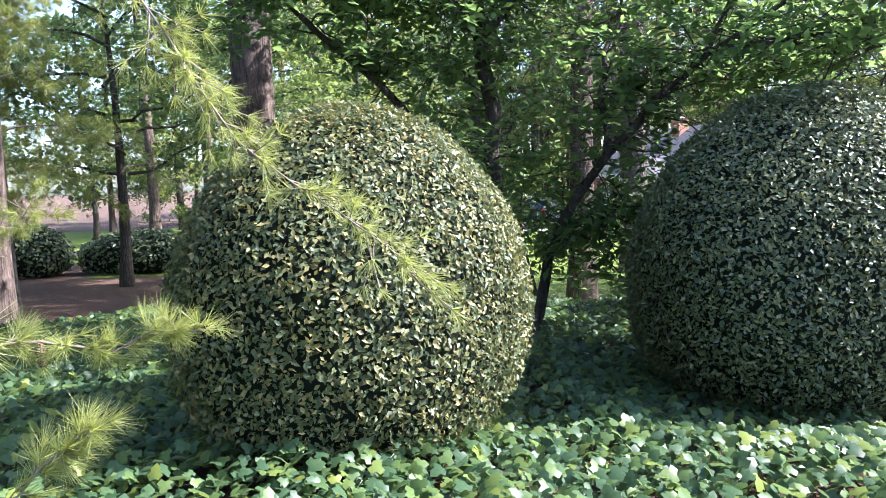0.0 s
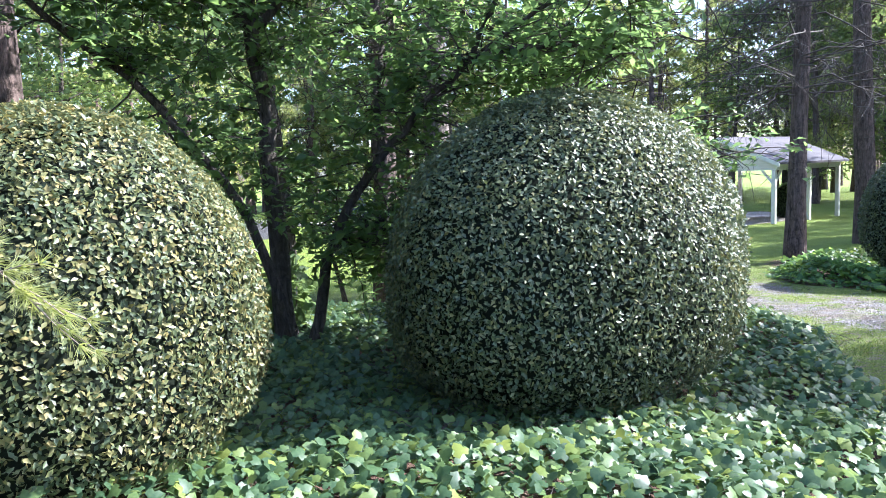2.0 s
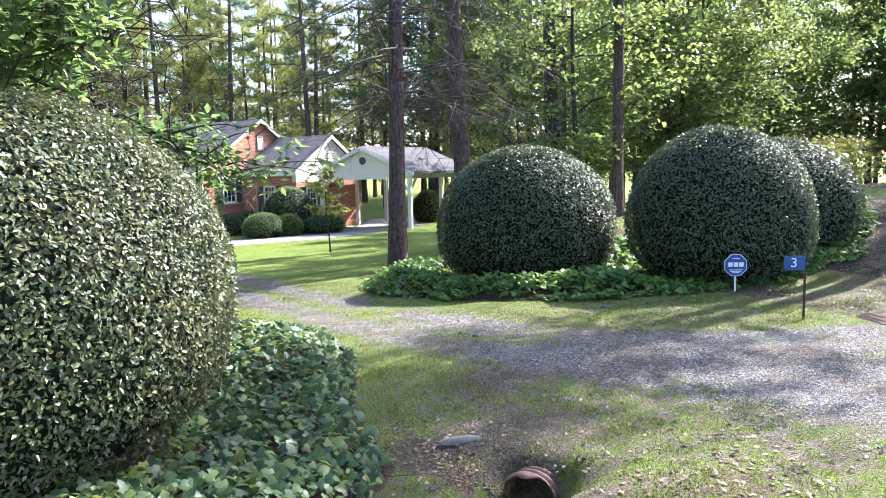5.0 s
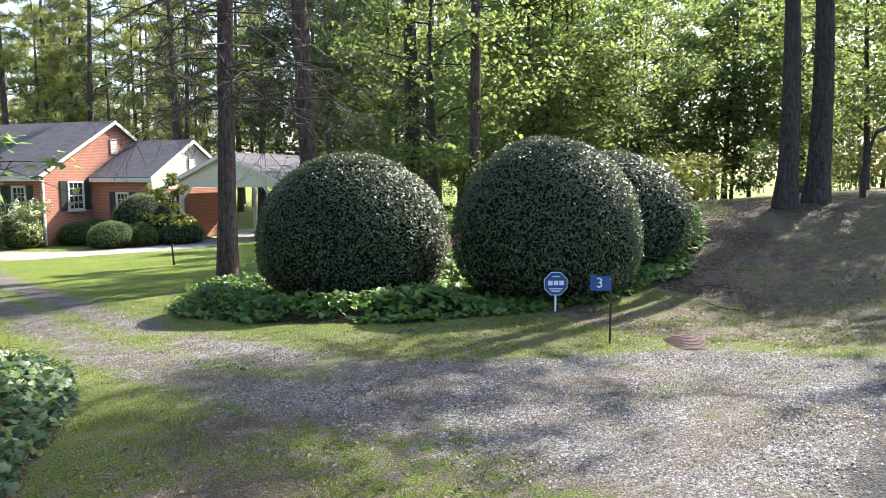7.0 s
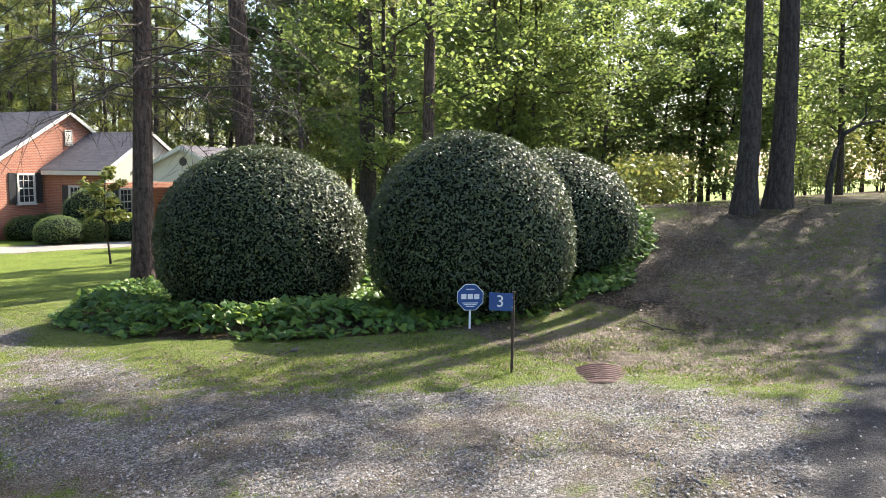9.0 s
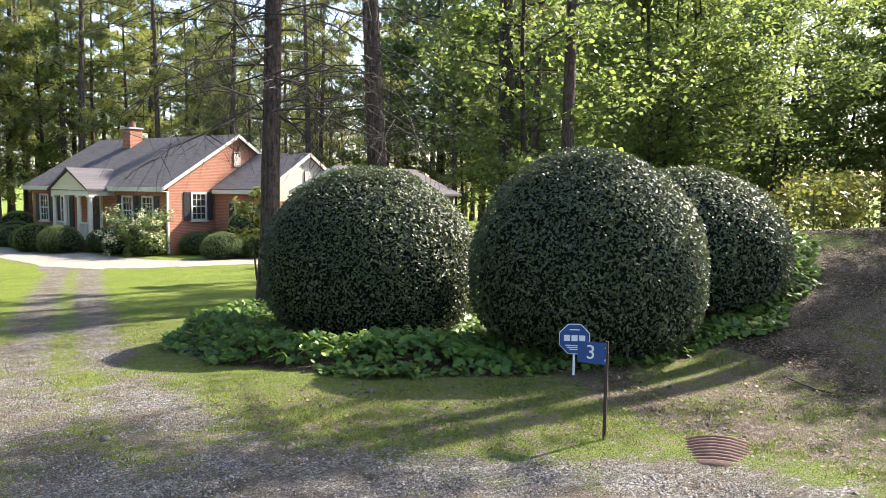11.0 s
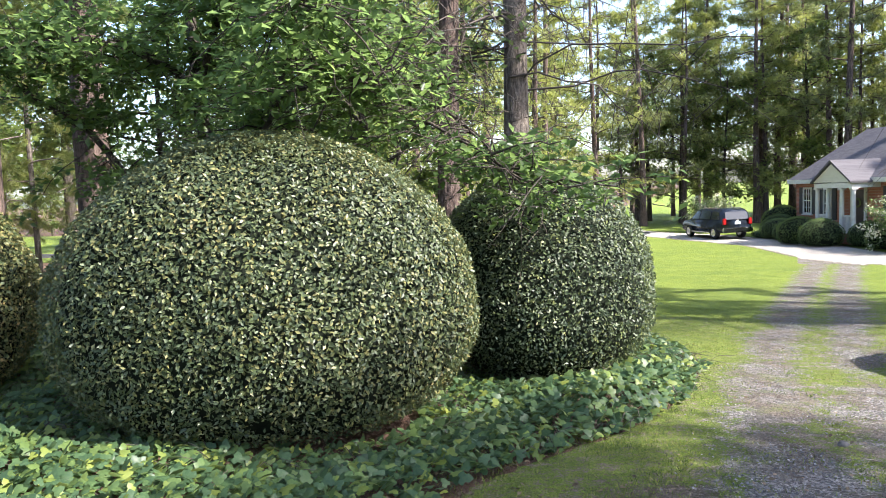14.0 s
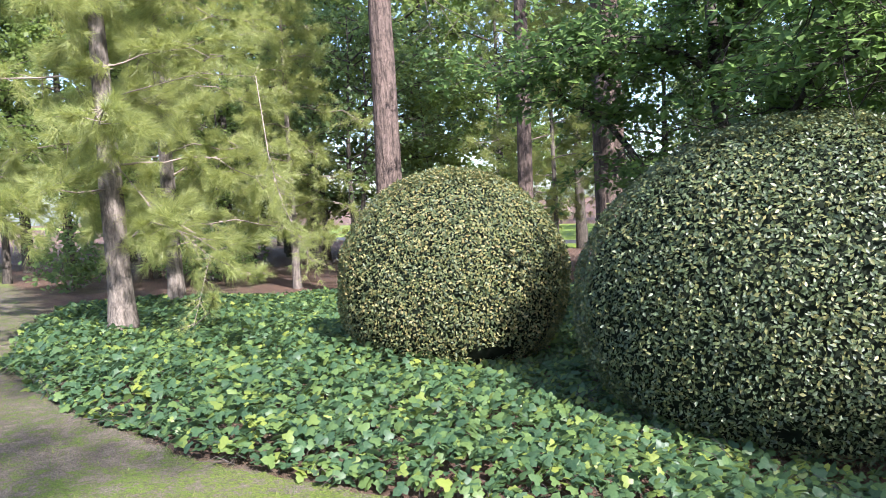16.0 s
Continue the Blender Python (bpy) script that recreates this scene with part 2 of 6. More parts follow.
    straw = k.mix(zone(at2.outputs["Fac"], 0.3), straw, duff)
    tar = k.ramp(k.math("ADD", k.math("MULTIPLY", n4, 0.8), k.math("MULTIPLY", n2, 0.2)), [(0.3, (0.028, 0.028, 0.03)), (0.55, (0.07, 0.068, 0.07)), (0.8, (0.2, 0.19, 0.19))])
    c = k.mix(zone(sep.outputs[1], 0.8), grass, straw)
    c = k.mix(zone(sep.outputs[0], 1.5), c, gravel)
    c = k.mix(zone(sep.outputs[2], 1.3), c, tar)
    c = k.mix(1.0, c, k.ramp(k.noise(140.0, 3.0, 0.8, P), [(0.34, (0.45, 0.45, 0.45)), (0.52, (1, 1, 1)), (0.66, (1.35, 1.3, 1.2))]), "MULTIPLY")
    k.color(c).rough(0.92, spec=0.25)
    h = k.math("ADD", k.math("MULTIPLY", n3, 0.6), k.math("ADD", k.math("MULTIPLY", n4, 0.4), k.math("MULTIPLY", vor.outputs["Distance"], -0.5)))
    k.bump(h, 1.0, 0.05)
    return k.m


M["ground"] = ground_material()


def brick_material():
    k = Mat("red_brick")
    br = k.n("TexBrick", Scale=1.0)
    br.inputs["Brick Width"].default_value, br.inputs["Row Height"].default_value = 0.215, 0.075
    br.inputs["Mortar Size"].default_value = 0.008
    br.inputs["Color1"].default_value, br.inputs["Color2"].default_value = (0.40, 0.155, 0.095, 1), (0.30, 0.105, 0.07, 1)
    br.inputs["Mortar"].default_value = (0.42, 0.33, 0.27, 1)
    co = k.n("SeparateXYZ")
    k.link(k.coords(), co.inputs[0])
    comb = k.n("CombineXYZ")
    k.link(k.math("ADD", co.outputs[0], co.outputs[1]), comb.inputs[0])
    k.link(co.outputs[2], comb.inputs[1])
    k.link(comb.outputs[0], br.inputs["Vector"])
    col = k.mix(k.math("MULTIPLY", k.noise(1.2, 4.0), 0.35), br.outputs["Color"], (0.42, 0.17, 0.1))
    k.color(col).rough(0.88, spec=0.2).bump(br.outputs["Fac"], -0.5, 0.01)
    return k.m


def board_material(name, base, pitch=0.12, vertical=False):
    """Painted siding or shingle courses, with a shadow line at every lap."""
    k = Mat(name)
    co = k.n("SeparateXYZ")
    k.link(k.coords(), co.inputs[0])
    saw = k.math("FRACT", k.math("DIVIDE", co.outputs[2], pitch))
    tone = k.noise(5.0, 5.0)
    k.color(k.mix(k.math("MULTIPLY", tone, 0.35), base, tuple(c * 0.6 for c in base))).rough(0.6).bump(saw, 0.8, 0.02)
    return k.m


def shingle_material():
    k = Mat("grey_shingle")
    br = k.n("TexBrick", Scale=1.0)
    br.inputs["Brick Width"].default_value, br.inputs["Row Height"].default_value = 0.3, 0.12
    br.inputs["Mortar Size"].default_value = 0.006
    br.inputs["Color1"].default_value, br.inputs["Color2"].default_value = (0.08, 0.075, 0.085, 1), (0.12, 0.112, 0.122, 1)
    br.inputs["Mortar"].default_value = (0.05, 0.045, 0.05, 1)
    co = k.n("SeparateXYZ")
    k.link(k.coords(), co.inputs[0])
    comb = k.n("CombineXYZ")
    k.link(co.outputs[1], comb.inputs[0])
    k.link(k.math("MULTIPLY", co.outputs[2], 1.7), comb.inputs[1])
    k.link(comb.outputs[0], br.inputs["Vector"])
    k.color(k.mix(k.math("MULTIPLY", k.noise(0.9, 5.0), 0.5), br.outputs["Color"], (0.15, 0.14, 0.14))).rough(0.95, spec=0.08)
    k.bump(br.outputs["Fac"], -0.4, 0.01)
    return k.m


M["brick"] = brick_material()
M["siding"] = board_material("cream_siding", (0.72, 0.68, 0.58))
M["shingle"] = shingle_material()
M["white"] = plain_material("white_paint", (0.64, 0.62, 0.56), 0.5, vary=0.14)
M["trim"] = plain_material("weathered_trim", (0.52, 0.49, 0.43), 0.6, vary=0.15)
M["shutter"] = board_material("dark_shutter", (0.06, 0.06, 0.065), 0.06)
M["door"] = plain_material("dark_door", (0.05, 0.03, 0.025), 0.4)
M["concrete"] = plain_material("pale_concrete", (0.50, 0.48, 0.45), 0.85)
M["wreath"] = plain_material("wreath", (0.16, 0.18, 0.06), 0.8, vary=0.6, scale=40)
M["inside"] = plain_material("unlit_vent_opening", (0.05, 0.05, 0.05), 0.9)
M["rust"] = plain_material("rusty_steel", (0.17, 0.095, 0.07), 0.8, vary=0.6, scale=14.0, bump=0.5)
M["stone"] = plain_material("pale_stone", (0.17, 0.15, 0.13), 0.9, vary=0.4, scale=20)
M["dark_stone"] = plain_material("dark_stone", (0.09, 0.085, 0.08), 0.9, vary=0.4, scale=20)
M["sign_blue"] = plain_material("sign_blue", (0.012, 0.07, 0.25), 0.4, vary=0.12)
M["sign_white"] = plain_material("sign_white", (0.78, 0.79, 0.80), 0.45, vary=0.05)
M["post_rust"] = plain_material("rusty_post", (0.055, 0.035, 0.028), 0.8, vary=0.5, scale=30)
M["cone"] = plain_material("cone_scale", (0.13, 0.075, 0.05), 0.85, vary=0.5, scale=60)
M["car_paint"] = plain_material("car_paint", (0.012, 0.016, 0.024), 0.18, vary=0.1, bump=0.0)
M["chrome"] = plain_material("chrome", (0.6, 0.6, 0.6), 0.2, 1.0, 0.1)
M["tyre"] = plain_material("tyre", (0.02, 0.02, 0.02), 0.85)
M["tail_red"] = plain_material("tail_red", (0.30, 0.012, 0.012), 0.25, vary=0.15)
M["car_glass"] = plain_material("car_glass", (0.012, 0.015, 0.018), 0.08, vary=0.1, bump=0.0, spec=0.8)
M["plate"] = plain_material("number_plate", (0.5, 0.55, 0.6), 0.5)


def glass_material():
    k = Mat("window_glass")
    k.color((0.03, 0.035, 0.04)).rough(0.06, spec=0.8)
    k.bump(k.noise(3.0, 2.0), 0.05, 0.01)
    return k.m


M["glass"] = glass_material()

# ---------------------------------------------------------------- building helpers


def part(name, bm, material, parent=None, label="", smooth_faces=False):
    """One mesh object from a bmesh, under parent."""
    me = bpy.data.meshes.new(name)
    bm.to_mesh(me)
    bm.free()
    if smooth_faces:
        me.polygons.foreach_set("use_smooth", [True] * len(me.polygons))
    me.materials.append(material)
    ob = new(name, me)
    if parent is not None:
        ob.parent = parent
    return tagged(ob, label)


def mesh_part(name, verts, loops, counts, material, parent=None, label="", smooth_faces=False):
    """One mesh object from arrays: vertices, corner indices, corners per face."""
    me = bpy.data.meshes.new(name)
    verts, loops, counts = np.asarray(verts, np.float32), np.asarray(loops, np.int32), np.asarray(counts, np.int32)
    me.vertices.add(len(verts))
    me.vertices.foreach_set("co", verts.ravel())
    me.loops.add(len(loops))
    me.loops.foreach_set("vertex_index", loops)
    me.polygons.add(len(counts))
    starts = np.r_[0, np.cumsum(counts)[:-1]].astype(np.int32)
    me.polygons.foreach_set("loop_start", starts)
    if smooth_faces:
        me.polygons.foreach_set("use_smooth", np.ones(len(counts), bool))
    me.update(calc_edges=True)
    me.validate()
    me.materials.append(material)
    ob = new(name, me)
    if parent is not None:
        ob.parent = parent
    return tagged(ob, label)


def thing(name, x, y, z, label, category, group="", turn=0.0):
    ob = new(name)
    ob.empty_display_size = 0.2
    ob.matrix_world = pose(x, y, z, 0, 0, turn)
    return tagged(ob, label, category, group)


def box(bm, x0, x1, y0, y1, z0, z1, bevel=0.0):
    r = bmesh.ops.create_cube(bm, size=1.0, matrix=Matrix.Translation(((x0 + x1) / 2, (y0 + y1) / 2, (z0 + z1) / 2)) @ Matrix.Diagonal((x1 - x0, y1 - y0, z1 - z0, 1)))
    if bevel:
        edges = {e for v in r["verts"] for e in v.link_edges}
        bmesh.ops.bevel(bm, geom=list(edges), offset=bevel, segments=2, affect="EDGES")
    return bm


def boxed(*a, **k):
    return box(bmesh.new(), *a, **k)


def prism(bm, outline, lo, hi, axis):
    """A closed outline drawn in the two other axes, pushed along axis from lo to hi."""
    def spot(u, v, w):
        return {"x": (w, u, v), "y": (u, w, v), "z": (u, v, w)}[axis]
    a = [bm.verts.new(spot(u, v, lo)) for u, v in outline]
    b = [bm.verts.new(spot(u, v, hi)) for u, v in outline]
    bm.faces.new(a)
    bm.faces.new(b[::-1])
    for i in range(len(a)):
        j = (i + 1) % len(a)
        bm.faces.new((a[i], b[i], b[j], a[j]))
    bmesh.ops.recalc_face_normals(bm, faces=bm.faces[:])
    return bm


class Shape:
    """Collects tubes and leaf templates as arrays."""

    def __init__(self):
        self.v, self.l, self.c, self.n = [], [], [], 0

    def add(self, verts, loops, counts):
        self.v.append(verts)
        self.l.append(np.asarray(loops) + self.n)
        self.c.append(counts)
        self.n += len(verts)

    def tube(self, points, radii, sides=7, rough=0.0):
        P, R = np.asarray(points, float), np.asarray(radii, float)
        T = np.gradient(P, axis=0)
        T /= np.linalg.norm(T, axis=1, keepdims=True) + 1e-9
        ref = np.where(np.abs(T[:, 2:3]) > 0.9, [[1.0, 0, 0]], [[0, 0, 1.0]])
        A = np.cross(T, ref)
        A /= np.linalg.norm(A, axis=1, keepdims=True) + 1e-9
        B = np.cross(T, A)
        th = np.arange(sides) * 2 * np.pi / sides
        rad = R[:, None] * (1 + rough * rng.uniform(-1, 1, (len(P), sides)))
        V = P[:, None] + rad[..., None] * (np.cos(th)[None, :, None] * A[:, None] + np.sin(th)[None, :, None] * B[:, None])
        i, j = np.meshgrid(np.arange(len(P) - 1), np.arange(sides), indexing="ij")
        k = (j + 1) % sides
        q = np.stack([i * sides + j, i * sides + k, (i + 1) * sides + k, (i + 1) * sides + j], -1).reshape(-1, 4)
        self.add(V.reshape(-1, 3), q.ravel(), np.full(len(q), 4))

    def leaves(self, pos, nrm, size, template, faces, spin=None, width=None):
        """Copies of a small template, its z along nrm, turned by spin."""
        pos, nrm = np.asarray(pos, float), np.asarray(nrm, float)
        n = len(pos)
        nrm = nrm / (np.linalg.norm(nrm, axis=1, keepdims=True) + 1e-9)
        ref = rng.normal(size=(n, 3)) if spin is None else spin
        X = np.cross(ref, nrm)
        X /= np.linalg.norm(X, axis=1, keepdims=True) + 1e-9
        Y = np.cross(nrm, X)
        s = np.broadcast_to(np.asarray(size, float), (n,))[:, None, None]
        t = np.asarray(template, float)
        V = pos[:, None] + s * (t[None, :, :1] * X[:, None] + t[None, :, 1:2] * Y[:, None] + t[None, :, 2:] * nrm[:, None])
        flat = np.concatenate([np.asarray(f) for f in faces])
        cnt = np.array([len(f) for f in faces])
        L = (np.arange(n)[:, None] * len(t) + flat[None]).ravel()
        self.add(V.reshape(-1, 3), L, np.tile(cnt, n))

    def make(self, name, material, parent=None, label="", smooth_faces=False):
        return mesh_part(name, np.concatenate(self.v), np.concatenate(self.l), np.concatenate(self.c), material, parent, label, smooth_faces)


OVAL = [(0, 0, 0), (-0.27, 0.45, 0.08), (0, 0.5, -0.02), (0.27, 0.45, 0.08), (0, 1, -0.05)]
OVAL_F = [(0, 2, 1), (0, 3, 2), (1, 2, 4), (2, 3, 4)]
IVY = [(0, 0.12, 0.0), (0, 0.42, 0.05), (-0.28, -0.02, -0.05), (-0.52, 0.30, -0.06), (-0.27, 0.48, 0.0), (-0.30, 0.72, -0.03), (0, 1.02, -0.07), (0.30, 0.72, -0.03), (0.27, 0.48, 0.0), (0.52, 0.30, -0.06), (0.28, -0.02, -0.05)]
IVY_F = [(1, 0, 2), (1, 2, 3, 4), (1, 4, 5, 6), (1, 6, 7, 8), (1, 8, 9, 10), (1, 10, 0)]
KITE = [(0, 0, 0), (-0.33, 0.45, 0.06), (0, 1, -0.05), (0.33, 0.45, 0.06)]
KITE_F = [(0, 3, 2, 1)]


def tuft_template(n=14, spread=0.75, width=0.012, seed=1):
    """A brush of needles."""
    r = np.random.default_rng(seed)
    v, f = [], []
    for i in range(n):
        a, b = r.uniform(0, 2 * np.pi), spread * np.sqrt(r.uniform(0.05, 1))
        d = np.array([np.cos(a) * np.sin(b), np.sin(a) * np.sin(b), np.cos(b)])
        s = np.cross(d, r.normal(size=3))
        s /= np.linalg.norm(s)
        L = r.uniform(0.7, 1.0)
        k = len(v)
        v += [tuple(-s * width), tuple(s * width), tuple(d * L)]
        f.append((k, k + 1, k + 2))
    return v, f


TUFT, TUFT_F = tuft_template(24, 0.95, 0.012, 2)
TUFT_LOW, TUFT_LOW_F = tuft_template(12, 1.15, 0.035, 3)
TUFT_FAR, TUFT_FAR_F = tuft_template(7, 1.2, 0.06, 4)


def smooth(a, b, v):
    s = np.clip((v - a) / (b - a), 0, 1)
    return s * s * (3 - 2 * s)


def gz(x, y):
    """The height of the ground: the road verge, the lawn falling to the house, the bank rising."""
    x, y = np.asarray(x, float), np.asarray(y, float)
    z = -0.06 - 0.27 * smooth(0.3, 4.0, y)
    z = z - 0.062 * (np.clip(y, 5, 22) - 5) * (0.35 + 0.65 * smooth(-8, 6, x)) - 0.03 * (np.clip(y, 22, 34) - 22)
    z = z + 1.25 * smooth(12.5, 20, x) * (1 - smooth(7, 20, y)) + 0.2 * smooth(12, 30, -y)
    z = z - 0.32 * np.exp(-(((y - 3.28) / 0.33) ** 2)) * smooth(4.9, 5.4, x) * (1 - smooth(5.62, 5.8, x))
    z = z - 0.19 * np.exp(-(((x - 4.5) / 1.3) ** 2)) * smooth(2.6, 4.4, y) * smooth(12, 8.5, y)
    return z


def gzf(x, y):
    return float(gz(x, y))


def inside(x, y, poly):
    """Which points lie in a polygon."""
    x, y = np.asarray(x), np.asarray(y)
    hit = np.zeros(x.shape, bool)
    for (x0, y0), (x1, y1) in zip(poly, poly[1:] + poly[:1]):
        cross = (y0 > y) != (y1 > y)
        hit ^= cross & (x < (x1 - x0) * (y - y0) / ((y1 - y0) if y1 != y0 else 1e-9) + x0)
    return hit


def near_line(x, y, line):
    """Distance to a polyline."""
    best = np.full(np.shape(x), 1e9)
    for (x0, y0), (x1, y1) in zip(line, line[1:]):
        dx, dy = x1 - x0, y1 - y0
        s = np.clip(((x - x0) * dx + (y - y0) * dy) / (dx * dx + dy * dy), 0, 1)
        best = np.minimum(best, np.hypot(x - x0 - s * dx, y - y0 - s * dy))
    return best


IVY_LEFT = [(-8.8, 1.6), (-5.0, 0.75), (-2.3, 0.55), (-0.2, 1.0), (1.6, 1.6), (3.4, 2.85), (4.6, 3.7), (5.1, 4.15), (5.5, 5.2), (6.15, 6.1), (6.6, 7.2), (6.78, 8.6), (6.75, 9.8), (6.2, 11.2), (4.0, 11.7), (1.0, 10.4), (-1.5, 10.5), (-4.0, 11.0), (-6.3, 9.0), (-8.0, 5.0), (-8.9, 3.6)]
IVY_RIGHT = [(9.3, 10.2), (9.45, 8.6), (10.2, 7.0), (11.1, 5.95), (12.5, 5.2), (14.5, 4.75), (16.2, 5.0), (18.2, 6.0), (18.0, 7.4), (15.6, 7.6), (15.0, 9.6), (13.8, 11.2), (11.6, 12.3), (9.9, 11.7)]
DRIVE = [(7.9, -1.5), (7.75, 3.0), (7.7, 5.0), (7.95, 9.0), (8.7, 14.0), (9.7, 20.0), (10.6, 25.0), (11.6, 30.0)]
LANE = [(-14.0, 62.0), (0.0, 53.0), (6.5, 47.0), (11.0, 40.5), (12.6, 34.5), (14.5, 30.5), (19.0, 29.5), (25.0, 31.5), (29.0, 36.0)]
BUSHES = [
    # x, y, half-width, half-depth, top, turn
    (-0.54, 5.14, 1.37, 1.12, 1.92, 71),
    (3.23, 5.99, 1.79, 1.33, 2.07, 29),
    (4.90, 9.40, 1.40, 1.40, 1.76, 0),
    (11.96, 9.33, 1.47, 1.65, 1.80, 5),
    (13.12, 6.29, 1.32, 1.41, 1.99, 0),
    (15.15, 6.30, 1.30, 1.30, 1.82, 0),
]


def road_edge(x):
    return 0.10 + 0.115 * np.clip(x, -60, 60)


def zones(x, y):
    """How much gravel, pine straw, asphalt and worn soil the ground carries."""
    d = near_line(x, y, DRIVE)
    patch = np.sin(x * 2.1 + 0.6 * y) * np.sin(1.3 * y - 0.8 * x) + 0.6 * np.sin(3.7 * x - 1.1 * y) * np.sin(2.9 * y + 1.7)
    wide = 0.86 - 0.1 * smooth(8, 5, y) * (x <= 7.7) + 2.3 * smooth(5.6, 2.8, y) * (x > 7.7)
    gravel = np.clip(0.5 + (wide - d) / 0.95, 0, 1)
    mid = np.exp(-((d / 0.38) ** 2)) * (0.3 * smooth(2.2, 4.0, y) + 0.7 * smooth(5.5, 9.0, y))
    gravel = gravel * (1 - 0.6 * mid) - 0.30 * smooth(0.1, 0.9, patch) * (y < 14) * smooth(1.3, 3.0, y)
    gravel = np.maximum(gravel, np.clip(0.5 + (1.9 - near_line(x, y, LANE)) / 0.8, 0, 1))
    gravel = np.where(inside(x, y, [(10.4, 30), (12.6, 29.5), (15, 28.7), (15, 33), (12.5, 37), (11, 35)]), 1.0, gravel)
    tuft = np.sin(1.1 * x + 0.7 * y) * np.sin(0.9 * y - 0.5 * x + 1) + 0.5 * np.sin(2.7 * x - 1.9 * y)
    bank = 0.95 - 0.9 * smooth(-0.05, 0.55, tuft)
    straw = np.zeros_like(gravel)
    for poly in (IVY_LEFT, IVY_RIGHT):
        straw = np.maximum(straw, inside(x, y, poly) * 1.0)
    straw = np.maximum(straw, smooth(-7.2, -8.6, x) * smooth(0.5, 1.6, y) * smooth(24, 20, y))
    straw = np.maximum(straw, 0.95 * smooth(-1.0, -4.0, x) * smooth(9.5, 11.0, y) * smooth(18.2, 17.0, y))
    straw = np.maximum(straw, bank * smooth(11.3, 12.6, x) * smooth(2.9, 4.2, y - 0.05 * (x - 12) - 0.5 * np.sin(x * 1.3)) * smooth(14.0, 11.0, y))
    straw = np.maximum(straw, smooth(22, 34, x) * smooth(0, 3, y) * smooth(30, 22, y) * 0.55)
    straw = np.maximum(straw, 0.9 * smooth(44, 52, y) * smooth(2, -6, x))
    straw = np.maximum(straw, 0.8 * np.exp(-(((x - 5.35) / 0.35) ** 2) - ((y - 4.0) / 0.6) ** 2))
    straw = np.maximum(straw, 0.62 * np.exp(-(((x - 5.9) / 0.5) ** 2) - ((y - 2.2) / 0.4) ** 2))
    straw = np.maximum(straw, np.exp(-(((x - 12.6) / 1.6) ** 2) - ((y - 13.0) / 1.4) ** 2))
    tar = np.clip(0.5 + (road_edge(x) + 0.07 * np.sin(2.6 * x) - y) / 0.7, 0, 1)
    far_road = np.clip(0.5 + (2.0 - near_line(x, y, [(-60, 22), (-30, 25), (-12, 29), (0, 38), (2, 50)])) / 0.5, 0, 1)
    tar = np.maximum(tar, far_road)
    worn = 0.30 + 0.12 * smooth(8.0, 5.0, y) + 0.07 * np.sin(0.9 * x + 0.5 * y) * np.sin(0.7 * y)
    worn = np.maximum(worn, (0.50 + 0.28 * np.sin(2.3 * x + y) * np.sin(2.9 * y)) * smooth(4.6, 5.2, x) * smooth(8.2, 6.8, x) * smooth(1.2, 2.2, y) * smooth(6.0, 4.6, y))
    worn = np.maximum(worn, 0.6 * smooth(10.6, 11.6, x) * smooth(5.4, 4.2, y))
    worn = np.maximum(worn, 0.58 * smooth(2.5, 1.2, x) * smooth(3.0, 1.0, y) * smooth(-20, -14, x))
    worn = np.maximum(worn, (bank - 0.1) * smooth(10.9, 11.8, x) * smooth(14, 12, y) * smooth(24, 21, x) * smooth(2.2, 3.4, y))
    worn = np.where(y > 14, 0.06, worn)
    worn = np.where((y > 27) & (gravel > 0.3) & (near_line(x, y, LANE) < 2.6), 1.0, worn)
    return gravel, straw, tar, worn


def axis_steps(fine0, fine1, step, mid0, mid1, mid, reach):
    a = list(np.arange(fine0, fine1 + 1e-6, step))
    b = list(np.arange(fine1 + mid, mid1 + 1e-6, mid))
    c = list(np.arange(mid0, fine0 - 1e-6, mid))
    out, g = [], mid
    v = mid1
    while v < reach:
        g *= 1.35
        v += g
        out.append(v)
    low, g, v = [], mid, mid0
    while v > -reach:
        g *= 1.35
        v -= g
        low.append(v)
    return np.array(low[::-1] + c + a + b + out)


